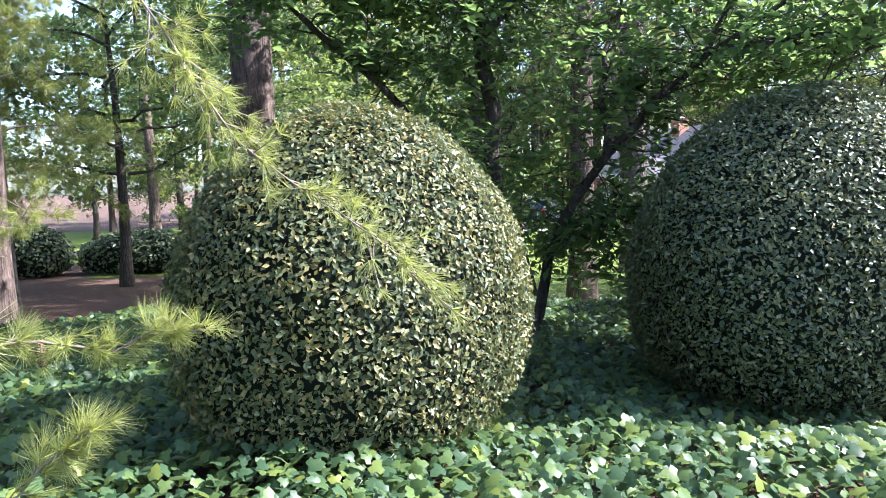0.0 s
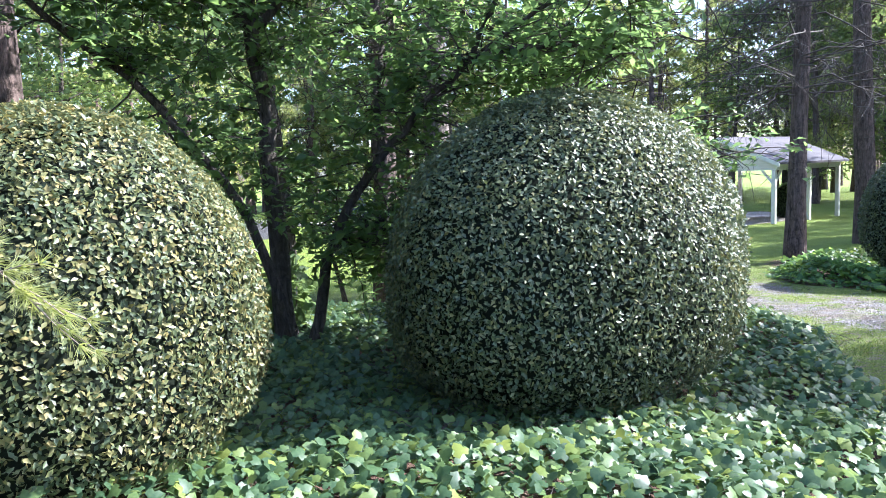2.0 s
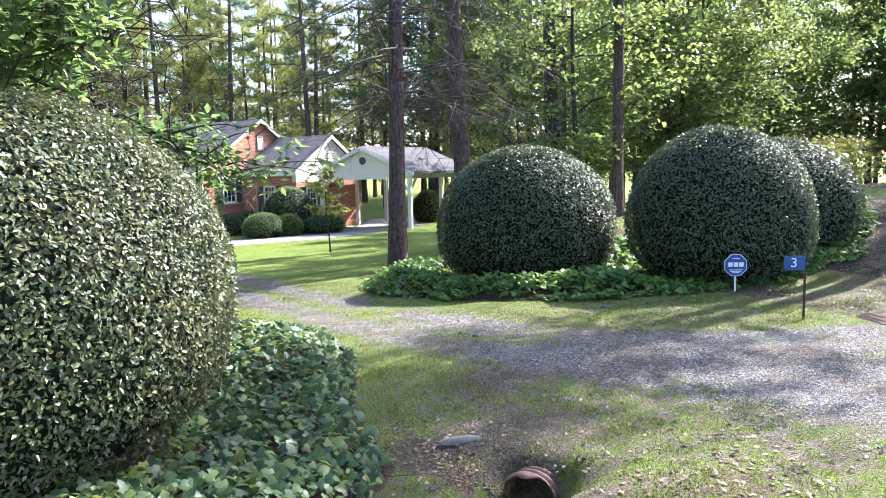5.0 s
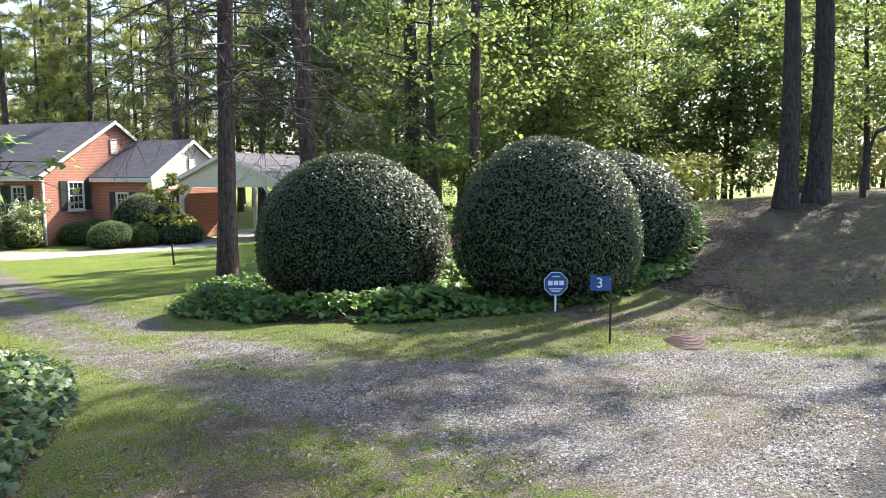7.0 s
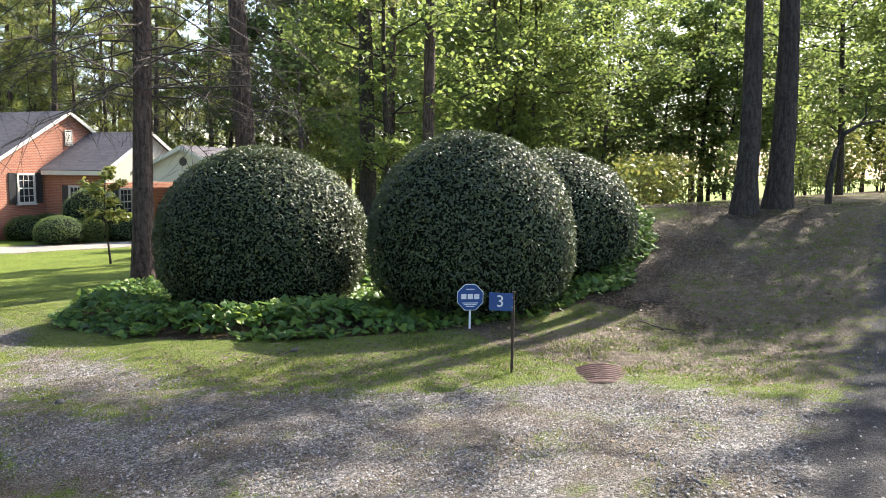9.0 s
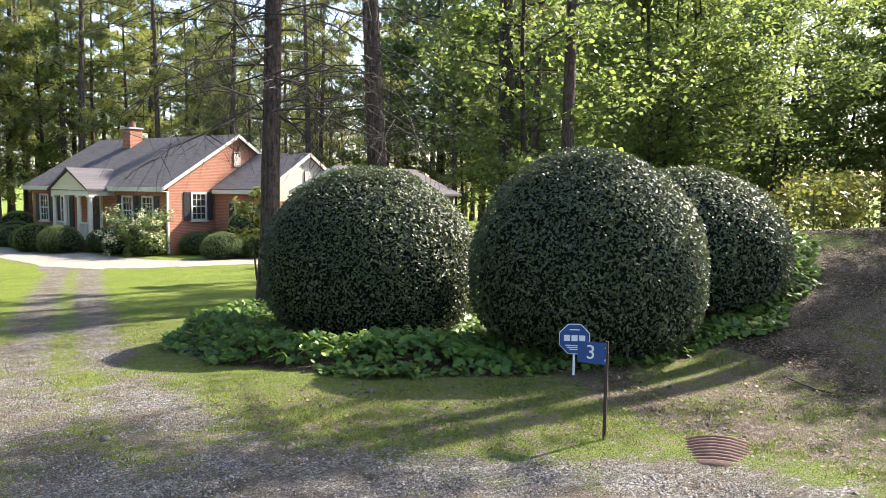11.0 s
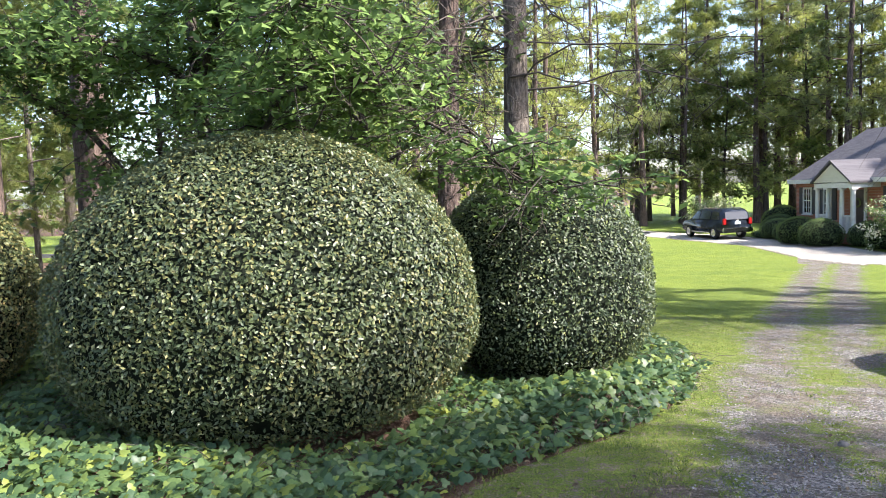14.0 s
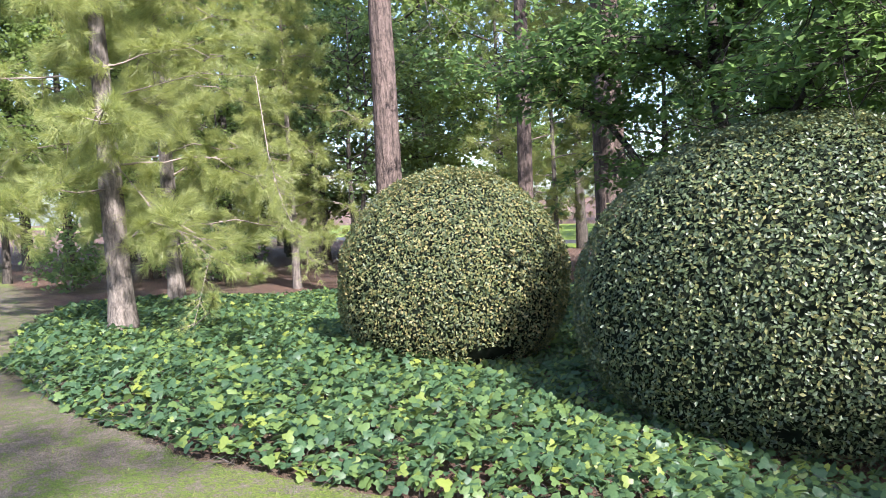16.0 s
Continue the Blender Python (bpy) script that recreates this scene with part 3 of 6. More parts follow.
def build_ground():
    xs = axis_steps(-9.0, 17.0, 0.11, -16, 34, 0.5, 2200)
    ys = axis_steps(-2.0, 13.0, 0.11, -10, 64, 0.45, 2200)
    X, Y = np.meshgrid(xs, ys, indexing="ij")
    Z = gz(X, Y)
    gravel, straw, tar, worn = zones(X, Y)
    lumps = np.array([noise.noise(Vector((x * 1.7, y * 1.7, 0))) for x, y in zip(X.ravel(), Y.ravel())]).reshape(X.shape)
    Z = Z + 0.018 * lumps * (1 - tar) * (np.abs(X) < 40) * (Y < 60)
    nx, ny = X.shape
    i, j = np.meshgrid(np.arange(nx - 1), np.arange(ny - 1), indexing="ij")
    quads = np.stack([i * ny + j, (i + 1) * ny + j, (i + 1) * ny + j + 1, i * ny + j + 1], -1).reshape(-1, 4)
    def at_face(a):
        return a.ravel()[quads].mean(1)
    kinds = np.where(at_face(tar) > 0.5, 2, np.where(at_face(gravel) > 0.5, 1, 0))
    P = np.stack([X, Y, Z], -1).reshape(-1, 3)
    tags = ((0, "ground", "mown green lawn with worn soil and pine straw", "lawn"), (1, "driveway", "pale grey gravel driveway with two wheel tracks", "driveway"), (2, "road", "dark grey asphalt road with a ragged edge", "road"))
    for kind, name, label, cat in tags:
        q = quads[kinds == kind]
        used, back = np.unique(q, return_inverse=True)
        ob = mesh_part(name, P[used], back.ravel(), np.full(len(q), 4), M["ground"], smooth_faces=True)
        tagged(ob, label, cat, kind="structure")
        z = ob.data.attributes.new("zone", "FLOAT_COLOR", "POINT")
        cols = np.stack([gravel.ravel()[used], straw.ravel()[used], tar.ravel()[used], np.ones(len(used))], -1)
        z.data.foreach_set("color", cols.astype(np.float32).ravel())
        w = ob.data.attributes.new("worn", "FLOAT", "POINT")
        w.data.foreach_set("value", worn.ravel()[used].astype(np.float32))


build_ground()


# ---------------------------------------------------------------- clipped bushes


def dome(phi, s, a, b, low, high):
    """A clipped dome: s runs 0 to 1 from the tucked-in foot to the crown."""
    wide = low + 0.40 * (high - low)
    z = low + (high - low) * s
    up = np.clip((z - wide) / (high - wide), 0, 1)
    dn = np.clip((wide - z) / (wide - low + 0.17), 0, 1)
    r = np.where(z > wide, (1 - up ** 2.1) ** (1 / 1.85), (1 - dn ** 2.6) ** (1 / 2.3))
    wob = 1 + 0.018 * np.sin(3 * phi + a * 9) + 0.014 * np.sin(5 * phi + 7 * s + b * 5)
    return np.stack([a * r * wob * np.cos(phi), b * r * wob * np.sin(phi), z], -1)


def clipped_bush(x, y, a, b, top, leaf, count, label, group, material="bush", name="clipped_bush", category="bush", gap=0.02, turn=0.0):
    g = gzf(x, y)
    ob = thing(name, x, y, g, label, category, group, turn)
    high, low = top - g, gap
    n = int(count * 2.2)
    phi, s = rng.uniform(0, 2 * np.pi, n), rng.uniform(0, 1, n) ** 0.85
    e = 1e-3
    p = dome(phi, s, a, b, low, high)
    du = dome(phi + e, s, a, b, low, high) - p
    dv = dome(phi, np.clip(s + e, 0, 1), a, b, low, high) - p
    nr = np.cross(du, dv)
    area = np.linalg.norm(nr, axis=1)
    nr /= area[:, None] + 1e-12
    keep = rng.uniform(0, 1, n) < area / np.quantile(area, 0.97)
    p, nr = p[keep][:count], nr[keep][:count]
    # the crown closes with leaves of its own
    m = max(40, count // 9)
    rr, ph = np.sqrt(rng.uniform(0, 1, m)) * 0.46, rng.uniform(0, 2 * np.pi, m)
    cap = np.stack([a * rr * np.cos(ph), b * rr * np.sin(ph), low + (high - low) * (0.4 + 0.6 * (1 - rr ** 1.85) ** (1 / 2.1))], -1)
    p, nr = np.concatenate([p, cap]), np.concatenate([nr, np.tile([0, 0, 1.0], (m, 1))])
    depth = rng.exponential(0.028, len(p)) - 0.018
    lump = np.array([noise.noise(Vector(q * 3.1)) for q in p])
    bare = np.array([noise.noise(Vector(q * 2.3 + np.array([9.0, 4.0, 1.0]))) for q in p])
    ok = ~((bare > 0.52) & (p[:, 2] < low + 0.3))
    q = p + nr * (0.022 * lump - depth)[:, None]
    tilt = nr + rng.normal(0, 0.6, nr.shape) + np.array([0, 0, 0.25])
    sh = Shape()
    sh.leaves(q[ok], tilt[ok], leaf * rng.uniform(0.6, 1.2, ok.sum()), OVAL, OVAL_F)
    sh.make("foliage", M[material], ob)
    # closed shell that stops the view through, coloured as shade between leaves
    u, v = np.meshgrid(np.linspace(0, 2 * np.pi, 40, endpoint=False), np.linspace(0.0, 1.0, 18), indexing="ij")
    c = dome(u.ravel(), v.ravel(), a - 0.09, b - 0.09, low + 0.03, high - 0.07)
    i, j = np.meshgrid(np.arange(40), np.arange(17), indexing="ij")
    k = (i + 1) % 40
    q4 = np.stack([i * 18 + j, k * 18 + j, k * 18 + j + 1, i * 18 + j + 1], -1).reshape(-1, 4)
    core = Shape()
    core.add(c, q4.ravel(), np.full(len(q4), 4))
    core.make("inner_shade_shell", M["core"], ob, "near-black inner shell painted as the shade between leaves", True)
    st = Shape()
    for _ in range(7):
        w, r = rng.uniform(0, 2 * np.pi), rng.uniform(0.05, 0.45) * a
        st.tube([(r * 0.5 * math.cos(w), r * 0.5 * math.sin(w), -0.05), (r * math.cos(w), r * math.sin(w), low + 0.3)], [0.035, 0.02], 6)
    st.make("stems", M["dark_bark"], ob)["kind"] = "stuff"
    return ob


BUSH_LABELS = [
    "clipped round evergreen bush with sunlit yellowing crown in ivy",
    "large clipped dome-shaped dark green bush standing in ivy",
    "clipped dark green bush half hidden behind a larger one",
    "broad clipped dark green bush beside the gravel driveway",
    "tall clipped dark green bush behind the house number sign",
    "clipped dark green bush at the end of the ivy bed",
]
for (bx, by, ba, bb, bt, bturn), lab, (leaf, count) in zip(BUSHES, BUSH_LABELS, ((0.043, 50000), (0.043, 72000), (0.046, 38000), (0.052, 36000), (0.052, 34000), (0.056, 22000))):
    clipped_bush(bx, by, ba, bb, bt, leaf, count, lab, "clipped bushes by the driveway", "bush_lit_bleached" if bx < 0 else "bush_tan" if by < 6.2 else "bush", turn=bturn)


# ---------------------------------------------------------------- ivy


def ivy_bed(name, poly, per_m2, size, label, material="ivy", tall=0.17):
    xs, ys = [p[0] for p in poly], [p[1] for p in poly]
    x0, x1, y0, y1 = min(xs) - 0.2, max(xs) + 0.2, min(ys) - 0.2, max(ys) + 0.2
    n = int((x1 - x0) * (y1 - y0) * per_m2)
    x, y = rng.uniform(x0, x1, n), rng.uniform(y0, y1, n)
    wob = 0.11 * np.sin(x * 3.1 + y * 2.0) * np.sin(y * 2.7 - x)
    ok = inside(x + wob, y + wob, poly)
    def from_bushes(x, y):
        near = np.full(len(x), 9.0)
        for bx, by, ba, bb, _, turn in BUSHES:
            c, s = math.cos(radians(turn)), math.sin(radians(turn))
            u, v = c * (x - bx) + s * (y - by), c * (y - by) - s * (x - bx)
            near = np.minimum(near, (np.hypot(u / ba, v / bb) - 1) * min(ba, bb))
        return near
    ok &= from_bushes(x, y) > -0.4
    x, y = x[ok], y[ok]
    edge = near_line(x, y, poly + poly[:1])
    mound = 0.05 + tall * smooth(0.0, 0.45, edge) + 0.05 * np.sin(x * 2.3 + 1) * np.sin(y * 2.9)
    mound = mound * (1 - 0.75 * smooth(-0.3, 0.6, x) * (1 - smooth(-0.1, 0.8, from_bushes(x, y))))
    mound = mound + 0.10 * smooth(1.2, 0.2, x) * smooth(4.7, 4.2, y) * smooth(2.6, 3.4, y)
    mound = mound * (1 - 0.65 * np.exp(-(((x - 11.9) / 0.35) ** 2) - ((y - 5.3) / 0.3) ** 2))
    z = gz(x, y) + mound * rng.uniform(0.35, 1.0, len(x)) ** 0.7 + 0.02
    nr = np.stack([rng.normal(0, 0.6, len(x)), rng.normal(-0.2, 0.6, len(x)), np.ones(len(x))], -1)
    sh = Shape()
    sh.leaves(np.stack([x, y, z], -1), nr, size * rng.uniform(0.5, 1.15, len(x)), IVY, IVY_F)
    ob = sh.make(name, M[material])
    tagged(ob, label, "ivy", kind="stuff")
    st = Shape()
    for k in range(0, len(x), 14):
        p0 = np.array([x[k], y[k], gzf(x[k], y[k]) + 0.01])
        d = rng.normal(0, 0.12, 2)
        st.tube([p0, p0 + [d[0], d[1], 0.09], p0 + [d[0] * 1.8, d[1] * 1.8, 0.06]], [0.004, 0.003, 0.002], 3)
    tagged(st.make(name + "_stems", M["twig"]), "thin brown trailing ivy stems", "ivy stems", kind="stuff")


ivy_bed("ivy", IVY_LEFT, 560, 0.092, "glossy green ivy ground cover with some yellow leaves")
ivy_bed("ivy", IVY_RIGHT, 430, 0.11, "ivy ground cover with sunlit yellow-green painted in, round the clipped bushes", "ivy_sunlit", 0.30)

# ---------------------------------------------------------------- grass, stones, litter


def scatter(n, x0, x1, y0, y1):
    return rng.uniform(x0, x1, n), rng.uniform(y0, y1, n)


def grass():
    x, y = scatter(390000, 4.6, 21.5, 1.0, 15.5)
    x2, y2 = scatter(150000, 4.6, 13.5, 1.0, 6.0)
    x, y = np.r_[x, x2], np.r_[y, y2]
    gravel, straw, tar, worn = zones(x, y)
    patch = np.array([noise.noise(Vector((a * 1.3, b * 1.3, 3))) + 1.1 * noise.noise(Vector((a * 7.0, b * 7.0, 5))) for a, b in zip(x, y)])
    keep = rng.uniform(0, 1, len(x)) < (1 - gravel * 0.97) * (1 - 0.45 * straw) * (1 - tar) * np.clip(0.85 - np.where(x > 11, np.minimum(worn, 0.62), worn) * 0.95 + 1.3 * patch, 0.03, 1) * np.clip(12.0 / (y + 3), 0.3, 1)
    x, y = x[keep], y[keep]
    nr = np.stack([rng.normal(0, 0.55, len(x)), rng.normal(0, 0.55, len(x)), np.ones(len(x))], -1)
    t = [(-0.06, 0, 0), (0.06, 0, 0), (0.05, 0.3, 0.9)]
    sh = Shape()
    sh.leaves(np.stack([x, y, gz(x, y) - 0.005], -1), nr, rng.uniform(0.018, 0.05, len(x)), t, [(0, 1, 2)])
    tagged(sh.make("grass", M["grass"]), "short green lawn grass with dry blades", "grass", kind="stuff")
    x, y = scatter(60000, -9.0, 5.0, -0.3, 3.6)
    gravel, straw, tar, worn = zones(x, y)
    keep = rng.uniform(0, 1, len(x)) < (1 - straw) * (1 - tar) * 0.6
    x, y = x[keep], y[keep]
    nr = np.stack([rng.normal(0, 0.6, len(x)), rng.normal(0, 0.6, len(x)), np.ones(len(x))], -1)
    sh = Shape()
    sh.leaves(np.stack([x, y, gz(x, y) - 0.005], -1), nr, rng.uniform(0.015, 0.05, len(x)), t, [(0, 1, 2)])
    tagged(sh.make("grass", M["grass_dry"]), "thin dry grass on the road verge", "grass", kind="stuff")


def stones():
    x, y = scatter(110000, 5.2, 13.0, 0.2, 14.0)
    gravel, straw, tar, worn = zones(x, y)
    keep = rng.uniform(0, 1, len(x)) < np.where(tar > 0.5, 0.1, gravel ** 2) * np.clip(7.0 / (y + 1), 0.15, 1)
    x, y = x[keep], y[keep]
    t = [(-0.5, -0.2, 0), (0.1, -0.5, 0.1), (0.5, 0.1, 0), (-0.1, 0.5, 0.05), (0.05, 0.0, 0.5)]
    f = [(0, 1, 4), (1, 2, 4), (2, 3, 4), (3, 0, 4)]
    nr = np.stack([rng.normal(0, 0.3, len(x)), rng.normal(0, 0.3, len(x)), np.ones(len(x))], -1)
    sh = Shape()
    sh.leaves(np.stack([x, y, gz(x, y)], -1), nr, rng.uniform(0.007, 0.024, len(x)), t, f)
    k = Mat("gravel_stone")
    k.color(k.ramp(k.n("NewGeometry").outputs["Random Per Island"], [(0, (0.07, 0.07, 0.072)), (0.5, (0.17, 0.165, 0.165)), (0.9, (0.26, 0.25, 0.245)), (1, (0.34, 0.325, 0.31))])).rough(0.85)
    k.bump(k.noise(90.0, 3.0), 0.3, 0.003)
    tagged(sh.make("gravel", k.m), "loose grey crushed gravel stones", "gravel", kind="stuff")


def litter():
    x, y = scatter(85000, 4.8, 22.0, 1.8, 11.0)
    gravel, straw, tar, worn = zones(x, y)
    keep = rng.uniform(0, 1, len(x)) < np.clip(0.9 * straw + 0.75 * (worn > 0.4) * 0.6, 0, 1) * (1 - gravel) * (1 - tar)
    keep |= rng.uniform(0, 1, len(x)) < 0.02
    x, y = x[keep], y[keep]
    nr = np.stack([rng.normal(0, 0.32, len(x)), rng.normal(0, 0.32, len(x)), np.ones(len(x))], -1)
    sh = Shape()
    sh.leaves(np.stack([x, y, gz(x, y) + 0.006], -1), nr, rng.uniform(0.014, 0.05, len(x)), KITE, KITE_F)
    tagged(sh.make("leaf_litter", M["litter"]), "scattered dry brown fallen leaves", "leaf litter", kind="stuff")
    x, y = scatter(30000, -12, 19.0, 0.6, 17.0)
    gravel, straw, tar, worn = zones(x, y)
    ivy = inside(x, y, IVY_LEFT) | inside(x, y, IVY_RIGHT)
    keep = (rng.uniform(0, 1, len(x)) < np.clip(straw, 0, 1) * ~ivy + 0.10 * (worn > 0.4)) & (tar < 0.5)
    x, y = x[keep], y[keep]
    sh = Shape()
    t = [(-0.5, -0.008, 0), (0.5, -0.006, 0.05), (0.5, 0.008, 0.05)]
    nr = np.stack([rng.normal(0, 0.16, len(x)), rng.normal(0, 0.16, len(x)), np.ones(len(x))], -1)
    sh.leaves(np.stack([x, y, gz(x, y) + 0.01], -1), nr, rng.uniform(0.1, 0.2, len(x)), t, [(0, 1, 2)])
    tagged(sh.make("pine_straw", M["litter"]), "fallen reddish brown pine needles", "pine straw", kind="stuff")


grass()
stones()
litter()


# ---------------------------------------------------------------- trees


def bend(p0, p1, n, sway, sag=0.0):
    t = np.linspace(0, 1, n)[:, None]
    p0, p1 = np.asarray(p0, float), np.asarray(p1, float)
    L = np.linalg.norm(p1 - p0)
    off = np.cumsum(rng.normal(0, sway * L / n, (n, 3)), 0)
    off -= t * off[-1]
    return p0 + (p1 - p0) * t + off + np.array([0, 0, -1.0]) * sag * L * (t * (1 - t)) * 4


def limb(wood, start, way, length, radius, sides=5, sway=0.25, droop=0.0):
    way = np.asarray(way, float) / np.linalg.norm(way)
    pts = bend(start, np.asarray(start) + way * length, 7, sway)
    pts[:, 2] -= droop * length * np.linspace(0, 1, 7) ** 2
    if sides > 3:
        wood.tube(pts, radius * np.linspace(1, 0.2, 7), sides)
    else:
        wood.tube(pts[[0, 3, 6]], radius * np.array([1, 0.6, 0.2]), 3)
    return pts


def pine(x, y, height, radius, lean=(0.0, 0.0), first=9.0, dead=10, dead_from=3.0, label="tall pine with flaky red-brown bark", bark="pine_bark", tufts=2600, group="tall pines", reach=3.6, dead_reach=2.6, far=False, dead_to=0.0, needles="needle_dark"):
    """A tall pine: bare trunk, dead drooping limbs, and needles high up."""
    ob = thing("pine_tree", x, y, gzf(x, y), label, "tree", group)
    h = np.linspace(0, 1, 15)
    c = np.stack([lean[0] * h * height + 0.12 * np.sin(h * 5 + x), lean[1] * h * height + 0.12 * np.sin(h * 4 + y), h * height - 0.15], -1)
    c[:, :2] -= c[0, :2]
    r = radius * (1.0 - 0.82 * h)
    r[0] *= 1.35
    tr = Shape()
    tr.tube(c, r, 14, 0.05)
    tr.make("trunk", M[bark], ob, smooth_faces=True)
    def at(z):
        return np.array([np.interp(z, c[:, 2], c[:, k]) for k in range(3)])
    dry = Shape()
    for _ in range(dead):
        z = rng.uniform(dead_from, dead_to or first + 2)
        w = rng.uniform(0, 2 * np.pi)
        L = rng.uniform(0.5, 1.0) * dead_reach
        p = limb(dry, at(z), (math.cos(w), math.sin(w), rng.uniform(-0.15, 0.35)), L, 0.021, 5, 0.3, rng.uniform(0.1, 0.55))
        for k in (2, 3, 4, 5):
            for _ in range(2):
                d = rng.normal(size=3) * [1, 1, 0.6] + [0, 0, -0.4]
                q = limb(dry, p[k], d, L * rng.uniform(0.2, 0.5), 0.009, 3, 0.35, 0.45)
                limb(dry, q[4], rng.normal(size=3) + [0, 0, -0.3], L * 0.2, 0.007, 3, 0.3, 0.2)
    if dead:
        dry.make("dead_wood", M["twig"], ob, "bare dead limbs and twigs")["kind"] = "stuff"
    live, leaf = Shape(), Shape()
    n = 26
    pos, ax = [], []
    for i in range(n):
        z = first + (height - first) * (i / n) ** 0.9
        w = i * 2.4 + rng.uniform(-0.4, 0.4)
        L = reach * (1.0 - 0.7 * (z - first) / (height - first)) * rng.uniform(0.7, 1.1)
        p = limb(live, at(z), (math.cos(w), math.sin(w), rng.uniform(0.0, 0.35)), L, 0.045, 5, 0.2, 0.05)
        for k in range(2, 7):
            for _ in range(3):
                e = limb(live, p[k], rng.normal(size=3) * [1, 1, 0.5], L * 0.25, 0.012, 3, 0.2)
                m = max(2, tufts // (n * 15))
                pos.append(e[rng.integers(2, 7, m)] + rng.normal(0, 0.12, (m, 3)))
                ax.append(rng.normal(size=(m, 3)) + [0, 0, 0.5])
    live.make("crown_wood", M[bark], ob)["kind"] = "stuff"
    leaf.leaves(np.concatenate(pos), np.concatenate(ax), 0.40 if far else 0.32, *((TUFT_FAR, TUFT_FAR_F) if far else (TUFT_LOW, TUFT_LOW_F)))
    leaf.make("needles", M[needles], ob)
    return ob


def broadleaf(name, x, y, height, radius, crown_from, spread, leaves, size, material, label, bark="dark_bark", lean=(0, 0), group="", droop=0.1, limbs=16, template=(KITE, KITE_F), flat=0.6):
    """A leafy tree: trunk, limbs, side shoots, and leaves round every shoot."""
    ob = thing(name, x, y, gzf(x, y), label, "tree", group)
    h = np.linspace(0, 1, 11)
    c = np.stack([lean[0] * h * height + 0.15 * np.sin(h * 4 + x), lean[1] * h * height + 0.15 * np.sin(h * 5 + y), h * height * 0.92 - 0.1], -1)
    c[:, :2] -= c[0, :2]
    r = radius * (1 - 0.85 * h)
    r[0] *= 1.3
    tr = Shape()
    tr.tube(c, r, 10, 0.06)
    tr.make("trunk", M[bark], ob, smooth_faces=True)
    wood, leaf = Shape(), Shape()
    pos, ax = [], []
    for i in range(limbs):
        f = (i + rng.uniform(0, 0.8)) / limbs
        z = crown_from + (height * 0.9 - crown_from) * f
        w = i * 2.4 + rng.uniform(-0.5, 0.5)
        L = spread * (math.sin(math.pi * min(1, 0.22 + 0.72 * f)) ** 0.7) * rng.uniform(0.75, 1.15)
        base = np.array([np.interp(z, c[:, 2], c[:, k]) for k in range(3)])
        p = limb(wood, base, (math.cos(w), math.sin(w), rng.uniform(0.05, 0.6)), L, radius * 0.3, 5, 0.25, droop)
        for k in range(2, 7):
            for _ in range(4):
                e = limb(wood, p[k], rng.normal(size=3) * [1, 1, 0.55], L * 0.32, radius * 0.07, 3, 0.25, droop)
                m = max(2, leaves // (limbs * 20))
                pos.append(e[rng.integers(1, 7, m)] + rng.normal(0, spread * 0.055, (m, 3)) * [1, 1, flat])
                ax.append(rng.normal(0, 0.65, (m, 3)) + [0, 0, 1])
    wood.make("crown_wood", M[bark], ob)["kind"] = "stuff"
    pos = np.concatenate(pos)
    leaf.leaves(pos, np.concatenate(ax), size * rng.uniform(0.6, 1.2, len(pos)), *template)
    leaf.make("crown", M[material], ob)
    return ob


# tall pines round the right-hand bed and up the bank
pine(12.20, 13.55, 21, 0.20, (0.004, 0.006), 9.5, 72, 3.6, "tall pine with bare dead limbs beside the lawn", dead_reach=3.8, dead_to=7.5)
pine(15.9, 15.2, 22, 0.26, (-0.055, 0.01), 10, 24, 3.2, "leaning tall pine with red-brown bark", dead_to=8.0, dead_reach=3.2)
pine(21.1, 16.6, 23, 0.27, (0.0, 0.0), 10, 8, 5.0, "straight dark-barked tall tree at the wood's edge", "dark_bark")
pine(20.0, 13.2, 22, 0.18, (0.03, 0.0), 10, 6, 6.0, "slim tall pine with reddish bark behind the bushes")
pine(18.6, 4.45, 10.3, 0.20, (0.01, 0.0), 6.9, 6, 5.8, "tall dark pine on the straw-covered bank", "dark_bark", tufts=420)
pine(19.3, 4.1, 10.7, 0.23, (0.015, 0.0), 7.1, 6, 5.8, "thick tall pine on the straw-covered bank", "dark_bark", tufts=420)
# tall pines round the left-hand bed
pine(-2.0, 9.36, 22, 0.29, (0.0, 0.0), 10, 5, 6.0, "thick pine with plated bark behind the clipped bushes")
pine(-5.8, 7.15, 22, 0.28, (0.004, 0.0), 10, 8, 5.0, "thick reddish pine trunk beside the ivy bed")
pine(-6.1, 10.8, 20, 0.19, (0.0, 0.0), 9, 5, 5.0, "slim pine with scaly red bark")
pine(3.9, 12.7, 22, 0.25, (0.004, 0.004), 9.5, 34, 4.0, "tall grey-barked pine with long drooping dead limbs", "grey_bark", dead_reach=4.6, dead_to=8.0)
pine(2.75, 12.1, 22, 0.21, (0.05, 0.01), 9.5, 6, 4.0, "leaning pine beside a straight one")


